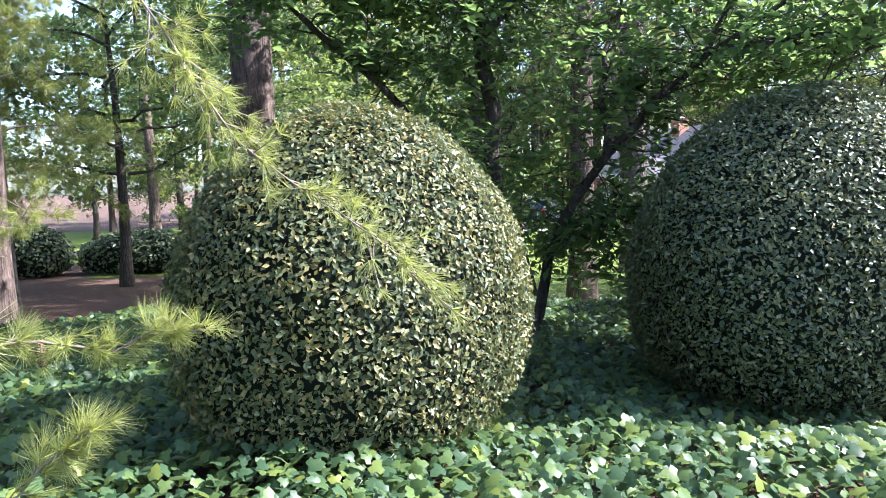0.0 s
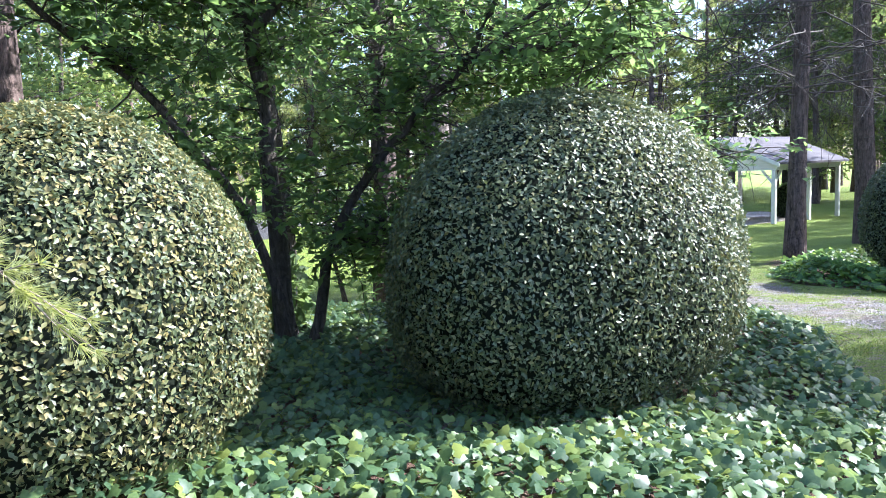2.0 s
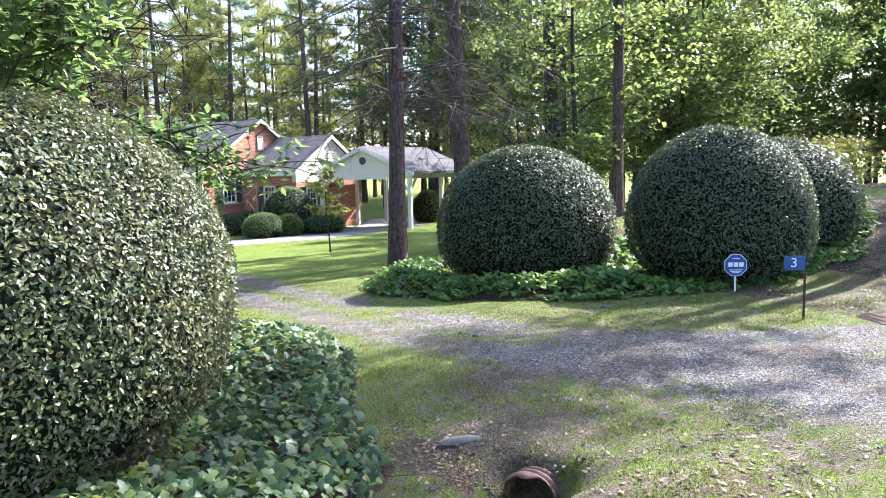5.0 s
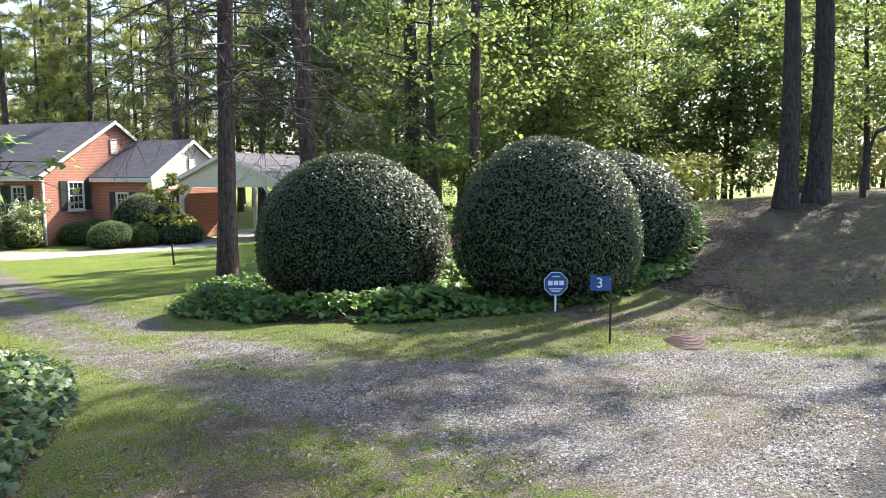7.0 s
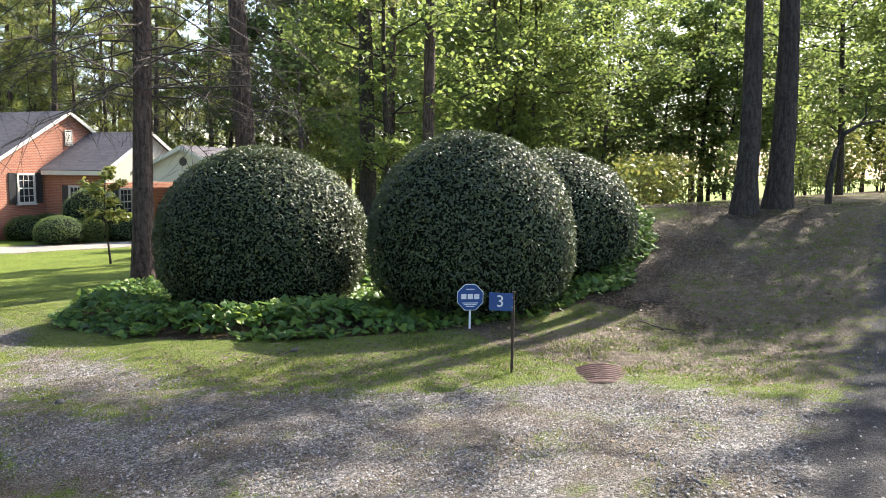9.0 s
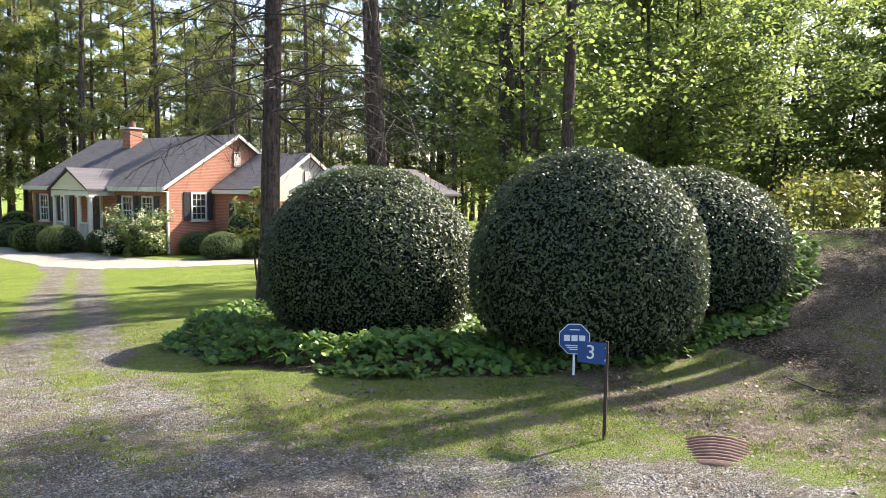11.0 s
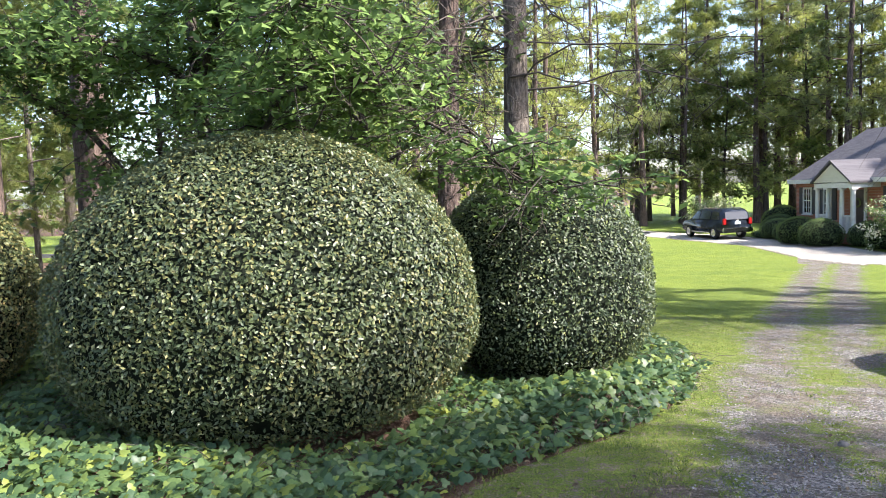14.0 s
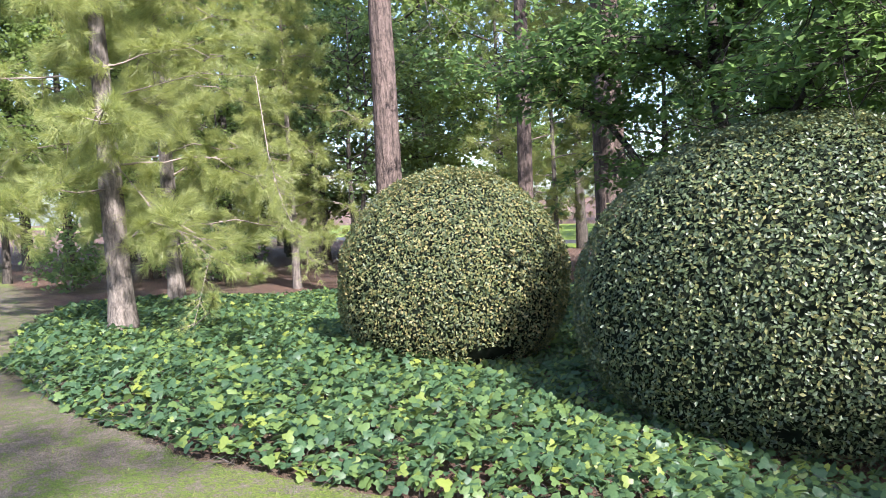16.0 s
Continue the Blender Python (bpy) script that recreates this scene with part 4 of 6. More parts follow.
def near_pine(x, y, height, radius, lean, label, tufts, seed_z, low=1.0, reach=2.6, bark="grey_bark"):
    """A pine whose needled, pale limbs hang down to eye level."""
    ob = thing("pine_tree", x, y, gzf(x, y), label, "tree", "low-limbed pines")
    h = np.linspace(0, 1, 13)
    c = np.stack([lean[0] * h * height, lean[1] * h * height, h * height - 0.12], -1)
    r = radius * (1 - 0.8 * h)
    r[0] *= 1.3
    tr = Shape()
    tr.tube(c, r, 12, 0.06)
    tr.make("trunk", M[bark], ob, smooth_faces=True)
    wood, leaf = Shape(), Shape()
    pos, ax = [], []
    n = 24
    for i in range(n):
        z = low + (height - low) * (i / n)
        w = i * 2.4 + seed_z
        base = np.array([np.interp(z, c[:, 2], c[:, k]) for k in range(3)])
        p = limb(wood, base, (math.cos(w), math.sin(w), 0.25), reach * rng.uniform(0.6, 1.1) * (1.1 - 0.7 * i / n), 0.018, 5, 0.25, 0.35)
        for k in range(1, 7):
            for _ in range(3):
                e = limb(wood, p[k], rng.normal(size=3) * [1, 1, 0.5], reach * 0.25, 0.006, 3, 0.3, 0.2)
                m = max(4, tufts // (n * 5))
                pos.append(e[rng.integers(2, 7, m)] + rng.normal(0, 0.03, (m, 3)))
                ax.append((e[6] - e[3])[None] / np.linalg.norm(e[6] - e[3]) + rng.normal(0, 0.35, (m, 3)))
    wood.make("crown_wood", M["pale_twig"], ob, "pale bare limbs and twigs")["kind"] = "stuff"
    leaf.leaves(np.concatenate(pos), np.concatenate(ax), 0.25, TUFT, TUFT_F)
    leaf.make("needles", M["needle"], ob, "yellow-green needle tufts")
    return ob


near_pine(-4.3, 2.05, 9.0, 0.19, (-0.07, 0.0), "grey-barked pine with sunlit needles rooted in ivy", 2300, 0.4, 1.5, 2.4)
near_pine(-7.6, 3.5, 9.0, 0.17, (-0.03, 0.0), "slim pale pine with low hanging needled limbs", 2200, 1.3, 1.6, 2.5)
near_pine(-10.2, 6.9, 8.0, 0.10, (0.0, 0.0), "slim low-limbed pine on pine straw", 1300, 2.0, 1.4, 2.2)
near_pine(-6.6, 12.2, 9.5, 0.07, (-0.01, 0.0), "young pine with pale dead twigs", 1500, 2.9, 1.6, 2.6)


def near_bough():
    """The pine bough that hangs before the first bush."""
    ob = thing("pine_branch", -2.9, 2.4, 0.0, "hanging pine branch with needle tufts and a cone", "branch")
    base = Vector((-2.9, 2.4, 0.0))
    wood, leaf = Shape(), Shape()
    pos, ax = [], []
    def run(points, r):
        pts = np.asarray(points, float) - np.array(base)
        wood.tube(pts, np.linspace(r, r * 0.35, len(pts)), 6)
        return pts
    long = run([(-1.75, 3.3, 3.1), (-1.217, 3.2, 2.152), (-1.118, 3.2, 1.997), (-1.03, 3.2, 1.828), (-0.877, 3.2, 1.588), (-0.66, 3.2, 1.409), (-0.483, 3.2, 1.287), (-0.28, 3.2, 1.127), (-0.169, 3.2, 0.98)], 0.006)
    low = run([(-2.4, 2.8, 1.02), (-1.769, 3.0, 0.839), (-1.623, 3.0, 0.842), (-1.457, 3.0, 0.812), (-1.364, 3.0, 0.779), (-1.264, 3.0, 0.836), (-1.157, 3.0, 0.853), (-0.985, 3.0, 0.86)], 0.008)
    near = run([(-2.0, 2.45, 0.25), (-1.482, 2.5, 0.445), (-1.386, 2.5, 0.551), (-1.294, 2.5, 0.601), (-1.239, 2.5, 0.65)], 0.006)
    stem = run([(-4.35, 2.05, 2.4), (-3.4, 2.4, 1.6), (-2.4, 2.8, 1.02), (-2.0, 2.45, 0.25)], 0.006)
    up = run([(-4.4, 2.05, 3.2), (-3.0, 3.0, 3.35), (-1.75, 3.3, 3.1)], 0.008)
    for line, n, side in ((long, 70, 0.14), (low, 46, 0.07), (near, 22, 0.05), (up, 50, 0.2), (stem, 60, 0.18)):
        for _ in range(n):
            k = rng.uniform(0.1, 1) * (len(line) - 1.001)
            i = int(k)
            p = line[i] + (line[i + 1] - line[i]) * (k - i)
            d = (line[i + 1] - line[i]) / np.linalg.norm(line[i + 1] - line[i]) + rng.normal(0, 0.7, 3) + [0, 0, 0.25]
            e = p + d * rng.uniform(0.2, 1) * side
            wood.tube([p, (p + e) / 2 + rng.normal(0, 0.006, 3), e], [0.003, 0.0025, 0.002], 4)
            for f in (0.5, 1.0):
                pos.append(p + (e - p) * f)
                ax.append(d + rng.normal(0, 0.15, 3))
    wood.make("wood", M["pale_twig"], ob, "pale brown bough")
    leaf.leaves(np.array(pos), np.array(ax), 0.13, TUFT, TUFT_F)
    leaf.make("needles", M["needle"], ob, "yellow-green needle tufts")
    cone = Shape()
    pts, nrs = [], []
    for i in range(60):
        f = i / 60
        w = i * 2.4
        r = 0.024 * math.sin(math.pi * (0.15 + 0.8 * f))
        pts.append((-1.617 + 2.9 + r * math.cos(w) * 0.7, 3.0 - 2.4 + r * math.sin(w) * 0.7, 0.835 - 0.09 * f))
        nrs.append((math.cos(w), math.sin(w), 0.9))
    cone.leaves(pts, nrs, 0.022, [(-0.5, -0.3, 0), (0.5, -0.3, 0), (0.35, 0.5, 0.35), (-0.35, 0.5, 0.35)], [(0, 1, 2, 3)], spin=np.tile([0, 0, 1.0], (60, 1)))
    cone.make("cone", M["cone"], ob, "small brown pine cone")


near_bough()


def dogwood():
    """The many-stemmed tree between and behind the two front bushes, with long boughs over them."""
    ob = thing("dogwood_tree", 1.1, 8.0, gzf(1.1, 8.0), "many-stemmed broadleaf tree with boughs spreading over bushes", "tree")
    g = gzf(1.1, 8.0)
    wood, leaf = Shape(), Shape()
    pos, ax = [], []
    stems = [
        ([(0.9, 8.3, -0.4), (0.85, 8.35, 1.2), (0.75, 8.4, 3.0), (0.5, 8.5, 5.2), (0.3, 8.6, 7.0)], 0.12),
        ([(1.1, 7.9, -0.4), (1.35, 7.75, 0.7), (1.85, 7.5, 1.6), (2.4, 7.25, 2.2), (2.72, 7.05, 2.5)], 0.065),
        ([(2.72, 7.05, 2.5), (3.1, 6.85, 2.58), (3.5, 6.6, 2.60), (3.9, 6.4, 2.56), (4.2, 6.3, 2.5)], 0.035),
        ([(2.72, 7.05, 2.5), (3.0, 7.0, 3.1), (3.5, 7.0, 3.7), (4.3, 7.2, 4.3)], 0.03),
        ([(1.0, 8.1, -0.4), (0.5, 8.0, 1.2), (-0.3, 7.7, 2.3), (-1.2, 7.3, 3.1), (-2.0, 7.0, 3.5)], 0.06),
        ([(0.75, 8.4, 3.0), (1.3, 8.0, 3.6), (1.9, 7.6, 4.0), (2.5, 7.3, 4.1)], 0.05),
        ([(0.75, 8.4, 3.0), (0.2, 7.8, 3.4), (-0.2, 7.3, 3.5), (-0.6, 7.0, 3.4)], 0.045),
        ([(1.85, 7.5, 1.6), (2.0, 8.0, 2.6), (2.5, 8.6, 3.6), (3.4, 9.2, 4.6)], 0.04),
        ([(0.5, 8.5, 5.2), (1.6, 8.3, 6.0), (2.8, 8.0, 6.4)], 0.05),
        ([(0.5, 8.5, 5.2), (-0.8, 8.3, 5.9), (-2.0, 8.2, 6.2)], 0.05),
        ([(1.35, 7.75, 0.7), (1.9, 7.9, 0.95), (2.4, 7.7, 1.0)], 0.02),
        ([(2.6, 8.4, 3.5), (3.5, 8.2, 3.0), (4.3, 8.0, 2.3), (5.0, 7.8, 1.7)], 0.03),
        ([(2.72, 7.05, 2.5), (3.4, 6.3, 3.0), (3.7, 5.9, 3.15), (4.1, 5.6, 3.1)], 0.025),
        ([(3.1, 7.7, 2.7), (4.1, 7.5, 2.25), (4.9, 7.35, 1.8), (5.4, 7.3, 1.5)], 0.022),
    ]
    off = np.array([1.1, 8.0, g])
    for k, (pts, r) in enumerate(stems):
        p = np.asarray(pts, float) - off
        t = np.linspace(0, len(p) - 1, 14)
        p = np.stack([np.interp(t, np.arange(len(p)), p[:, a]) for a in range(3)], -1)
        p += rng.normal(0, 0.02, p.shape)
        wood.tube(p, np.linspace(r, r * 0.35, 14), 8, 0.05)
        for i in range(4 if k in (0, 1, 4) else 2, 14):
            if (k == 1 and i < 6) or (k in (2, 3, 12) and i < 6):
                continue
            for _ in range(4):
                q = limb(wood, p[i], rng.normal(size=3) * [1, 1, 0.5] + [0, -0.1, 0.05], rng.uniform(0.5, 1.25), 0.011, 4, 0.3, 0.2)
                for j in (2, 3, 4, 5, 6):
                    e = limb(wood, q[j], rng.normal(size=3) * [1, 1, 0.4], rng.uniform(0.15, 0.45), 0.005, 3, 0.2, 0.1)
                    m = 13 if k in (0, 4, 5, 6, 9) else 9
                    pos.append(e[rng.integers(2, 7, m)] + rng.normal(0, 0.06, (m, 3)))
                    ax.append(rng.normal(0, 0.5, (m, 3)) + [0, -0.15, 1])
    wood.make("crown_wood", M["dark_bark"], ob, "dark smooth stems and boughs")["kind"] = "stuff"
    pos, ax = np.concatenate(pos), np.concatenate(ax)
    w = pos + off
    clear = ~((w[:, 2] < 2.3) & (w[:, 1] < 7.0)) & ~((w[:, 2] < 1.9) & (w[:, 0] > 2.6) & (w[:, 0] < 4.4))
    clear &= ~((w[:, 0] > 4.4) & (w[:, 2] < 1.15)) & ~((w[:, 0] > 4.3) & (w[:, 2] > 2.05))
    pos, ax = pos[clear], ax[clear]
    leaf.leaves(pos, ax, 0.135 * rng.uniform(0.6, 1.15, len(pos)), OVAL, OVAL_F)
    leaf.make("crown", M["magnolia"], ob, "dark green oval leaves")


dogwood()

# the smaller trees behind the left-hand bed
for x, y, h, r, cf, sp, n, lab in (
    (-6.1, 15.6, 7.5, 0.13, 2.2, 3.2, 5200, "slim dark-trunked broadleaf tree on pine straw"),
    (-11.5, 9.3, 8.0, 0.10, 2.4, 3.0, 3600, "slim dark-stemmed tree beyond the ivy"),
    (-13.3, 10.3, 8.5, 0.09, 2.6, 3.0, 3600, "slim dark-stemmed tree beyond the ivy"),
    (-16.2, 10.1, 9.0, 0.17, 2.6, 3.4, 3600, "dark-trunked broadleaf tree on pine straw"),
    (-3.5, 16.0, 8.0, 0.11, 2.8, 2.8, 4000, "leafy broadleaf tree behind the pines"),
    (1.2, 12.5, 8.0, 0.12, 2.8, 2.7, 4600, "leafy broadleaf tree behind the bushes"),
):
    broadleaf("broadleaf_tree", x, y, h, r, cf, sp, n, 0.16, "broad", lab, group="broadleaf trees")


# ---------------------------------------------------------------- the wood all round


def wood_set():
    """A few trees of each kind, then copies of them."""
    protos = []
    for k, (h, r, cf, sp, n, size, mat, bark) in enumerate((
        (15, 0.20, 3.0, 4.2, 6400, 0.29, "forest", "dark_bark"),
        (13, 0.16, 2.0, 3.6, 6000, 0.26, "forest", "dark_bark"),
        (17, 0.22, 4.0, 4.6, 6400, 0.30, "broad", "dark_bark"),
        (9, 0.10, 1.0, 2.8, 5200, 0.20, "forest", "dark_bark"),
    )):
        protos.append(broadleaf("forest_tree", 400 + 12 * k, 400, h, r, cf, sp, n, size, mat, "leafy woodland tree at the edge of the lawn", bark, group="woodland trees"))
    protos.append(pine(460, 400, 20, 0.22, (0, 0), 2.2, 3, 2.0, "feathery yellow-green woodland pine beyond the lawn", tufts=2600, group="woodland pines", reach=4.4, far=True, needles="needle"))
    protos.append(pine(475, 400, 22, 0.24, (0.01, 0), 6.0, 3, 3.0, "tall woodland pine beyond the lawn", tufts=2200, group="woodland pines", reach=3.8, far=True))
    protos.append(broadleaf("forest_tree", 490, 400, 13, 0.13, 2.2, 3.8, 8200, 0.21, "forest", "slender sunlit woodland tree on the rising ground", "dark_bark", group="woodland trees", limbs=20))
    spots = []
    def row(kind, x, y, s, turn):
        spots.append((kind, x, y, s, turn))
    # right-hand wood, behind the bushes and up the bank
    for i in range(46):
        x, y = rng.uniform(19, 46), rng.uniform(11.5, 32)
        if x < 39 and y > 17:
            continue
        if x > 24 and y < 15 and x < 40:
            continue
        row(rng.choice([6, 6, 3, 6, 1]), x, y, rng.uniform(0.75, 1.15), rng.uniform(0, 360))
    for i in range(22):
        row(rng.choice([3, 6]), rng.uniform(38, 56), rng.uniform(-2, 17), rng.uniform(0.55, 0.95), rng.uniform(0, 360)) if i % 2 else row(rng.choice([0, 2]), rng.uniform(44, 64), rng.uniform(-8, 22), rng.uniform(0.8, 1.2), rng.uniform(0, 360))
    # behind the house
    for i in range(46):
        x, y = rng.uniform(-6, 62), rng.uniform(58, 82)
        row(rng.choice([4, 5, 4, 5, 4, 5, 4]), x, y, rng.uniform(0.85, 1.25), rng.uniform(0, 360))
    for x, y, k, s in ((31, 50, 5, 1.1), (36, 47, 0, 1.0), (38, 41, 4, 1.0), (40, 36, 1, 1.0), (34, 54, 4, 1.15), (27, 55, 5, 1.1), (22, 57, 4, 1.2), (43, 33, 0, 1.0), (17, 58, 5, 1.2), (41, 44, 3, 1.3), (44, 39, 6, 1.0), (36, 56, 4, 0.78), (29, 56, 4, 0.78), (24, 57, 4, 0.84), (18, 59, 4, 0.87), (12, 62, 4, 0.90), (6, 61, 4, 0.93), (1, 62, 4, 0.78), (-4, 59, 4, 0.84), (9, 61, 1, 1.0), (-7, 49, 3, 1.1), (15, 62, 0, 1.1), (3, 66, 0, 1.1), (-12, 42, 3, 1.2), (-16, 38, 1, 1.0)):
        row(k, x, y, s, x * 37)
    for i in range(14):
        row(rng.choice([0, 4, 0, 5, 5]), rng.uniform(-8, 58), rng.uniform(62, 80), rng.uniform(0.95, 1.2), rng.uniform(0, 360))
    for i in range(16):
        row(rng.choice([0, 2, 4, 5]), rng.uniform(40, 60), rng.uniform(34, 60), rng.uniform(1.2, 1.5), rng.uniform(0, 360))
    for x, y, k, q in ((-22, -2, 1, 1.0), (-26, 2, 0, 1.1), (-28, 6, 2, 1.1), (-24, 12, 1, 1.1), (-30, -4, 0, 1.2), (-32, 10, 2, 1.2), (-20, 9, 3, 1.1), (-17, 5, 3, 1.0)):
        row(k, x, y, q, x * 41)
    # beyond the car and the open lawn
    for x, y, k, s in ((3, 58, 5, 1.1), (0, 54, 4, 1.1), (-3, 50, 4, 1.2), (-6, 46, 5, 1.2), (-2, 42, 4, 1.0), (-6, 38, 4, 1.1), (-9, 41, 5, 1.1), (-4, 33, 4, 0.95), (-8, 30, 5, 1.1), (-12, 35, 4, 1.2), (6, 62, 4, 1.0), (2, 66, 4, 1.1), (-1.2, 26, 4, 0.8), (-10, 52, 0, 1.1), (-14, 46, 2, 1.1), (12, 66, 4, 1.25), (8, 68, 5, 1.2)):
        row(k, x, y, s, x * 53)
    # the left side, beyond the far road
    for i in range(46):
        x, y = rng.uniform(-58, -16), rng.uniform(-2, 62)
        if near_line(np.array([x]), np.array([y]), [(-60, 22), (-30, 25), (-12, 29), (0, 38)])[0] < 4.5 or (x > -34 and 17 < y < 34 and i % 3):
            continue
        row(rng.choice([0, 1, 2, 3, 4]), x, y, rng.uniform(0.7, 1.15), rng.uniform(0, 360))
    for x, y, k, s in ((-15, 3.5, 3, 0.7), (-14, 6.0, 3, 0.75), (-17, 1.0, 1, 0.7), (-19, 5, 1, 0.8), (-16, 14, 3, 0.9), (-12.5, 15, 3, 0.85), (-20, 12, 1, 0.9), (-21, 3, 0, 0.9), (-24, 8, 2, 0.9), (-15, 17, 0, 0.8), (-19, 16, 0, 0.9), (-4.5, 24, 6, 0.9), (-1.5, 20, 6, 0.8)):
        row(k, x, y, s, x * 29)
    # across the road, behind the walk
    for i in range(12):
        row(rng.choice([0, 2, 5]), rng.uniform(-30, 20), rng.uniform(-40, -22), rng.uniform(0.9, 1.2), rng.uniform(0, 360))
    # more woodland trees to the east, beyond the bank
    for x, y, k, s in ((48, 12, 0, 0.9), (54, 9, 6, 0.9), (41, 12.5, 3, 1.0)):
        row(k, x, y, s, x * 31)
    # the first five, mostly unseen, are added to shade the bank and drive
    for x, y, s, k in ((24.8, 2.2, 0.68, 6), (31.0, 5.5, 0.85, 6), (27.5, 3.2, 0.88, 6), (26.5, -0.8, 0.8, 2), (22.0, -3.2, 0.75, 5), (25.0, 19.5, 0.8, 5), (31.0, 19.0, 0.9, 6), (34.0, 22.0, 1.0, 0), (37.0, 18.0, 1.0, 6), (29.0, 16.0, 0.95, 6), (39.0, 25.0, 1.1, 2), (34.0, 15.5, 0.9, 6), (44.0, 52.0, 1.2, 5), (48.0, 46.0, 1.2, 4)):
        row(k, x, y, s, x * 71)
    for kind, x, y, s, turn in spots:
        m = pose(x, y, gzf(x, y) - 0.05, 0, 0, turn) @ Matrix.Diagonal((s, s, s, 1))
        copy_thing(protos[kind], m)
    for p, (x, y) in zip(protos, ((52, 40), (56, 30), (50, 52), (48, 24), (30, 62), (44, 58), (27, 16))):
        p.matrix_world = pose(x, y, gzf(x, y) - 0.05)


broadleaf("understory_tree", 2.1, 12.6, 2.8, 0.045, 0.5, 1.2, 2600, 0.12, "forest", "small sunlit leafy tree behind the clipped bushes", group="understory", limbs=14)
rng = np.random.default_rng(23)
wood_set()
# stands out of view, added only for the shade of its high crown
pine(22.2, -1.9, 21, 0.24, (0.0, 0.0), 13.0, 6, 6.0, "unseen tall pine with a high crown, added for its shade", tufts=2000, reach=3.4)


def thicket(x, y, w, d, h, n, label, material="forest"):
    """A loose natural shrub mass."""
    ob = thing("shrub", x, y, gzf(x, y), label, "shrub", "wild shrubs")
    sh, st = Shape(), Shape()
    k = max(6, int(w * d * 1.5))
    pos = []
    for _ in range(k):
        c = np.array([rng.uniform(-w, w) * 0.8, rng.uniform(-d, d) * 0.8, 0])
        st.tube([c, c + [rng.normal(0, 0.2), rng.normal(0, 0.2), h * 0.6]], [0.02, 0.008], 4)
        m = n // k
        u = rng.normal(size=(m, 3))
        u /= np.linalg.norm(u, axis=1, keepdims=True)
        pos.append(c + [0, 0, h * 0.5] + u * [w * 0.28, d * 0.28, h * 0.45] * rng.uniform(0.6, 1, (m, 1)))
    pos = np.concatenate(pos)
    pos[:, 2] = np.abs(pos[:, 2])
    sh.leaves(pos, rng.normal(0, 0.7, pos.shape) + [0, 0, 0.8], 0.17 * rng.uniform(0.6, 1.2, len(pos)), KITE, KITE_F)
    st.make("stems", M["twig"], ob)["kind"] = "stuff"
    sh.make("foliage", M[material], ob)


thicket(30, 11.5, 4.5, 2.0, 2.2, 4200, "sunlit loose yellow-green shrubs beyond the bank", "yellow_leaf")
thicket(38, 8.5, 5.0, 2.0, 2.4, 4200, "sunlit loose green shrubs beyond the bank")
thicket(45, 3.5, 4.0, 3.0, 4.0, 4200, "sunlit loose green shrubs beyond the bank")
thicket(40, 5.5, 3.0, 2.0, 3.0, 3600, "sunlit loose yellow-green shrubs beyond the bank", "yellow_leaf")
thicket(47, 10.5, 5.0, 2.5, 4.2, 4200, "sunlit loose green shrubs beyond the bank")
thicket(-1.0, 46.0, 3.0, 1.5, 0.7, 1500, "low green ground shrubs under the far pines")
thicket(0.6, 9.2, 0.8, 0.8, 1.1, 900, "young leafy shoots under the dogwood", "broad")
thicket(3.4, 9.9, 0.6, 0.8, 1.2, 800, "young leafy shoots behind the bushes", "broad")
thicket(-13.5, 4.5, 1.6, 3.5, 2.0, 3000, "dark loose evergreen shrubs beyond the pines", "broad")

# trimmed hedges on the far left
for x, y, a, b, top, lab in ((-9.6, 18.6, 1.0, 0.9, 1.0, "loose rounded green shrub by a sunlit lawn"), (-6.9, 18.9, 1.6, 0.9, 0.75, "dark clipped boxy hedge beyond the pine straw"), (-3.9, 19.3, 1.5, 0.9, 0.8, "dark clipped boxy hedge beyond the pine straw")):
    clipped_bush(x, y, a, b, top + gzf(x, y) + 0.3, 0.12, 2600, lab, "far hedges", name="hedge", category="hedge")

# ---------------------------------------------------------------- house
HX, HY, HZ, HT = 20.64, 37.35, -1.72, 21.2
W, EAVE, RIDGE, LEN = 4.27, 3.32, 5.86, 11.85
SLOPE = (RIDGE - EAVE) / W


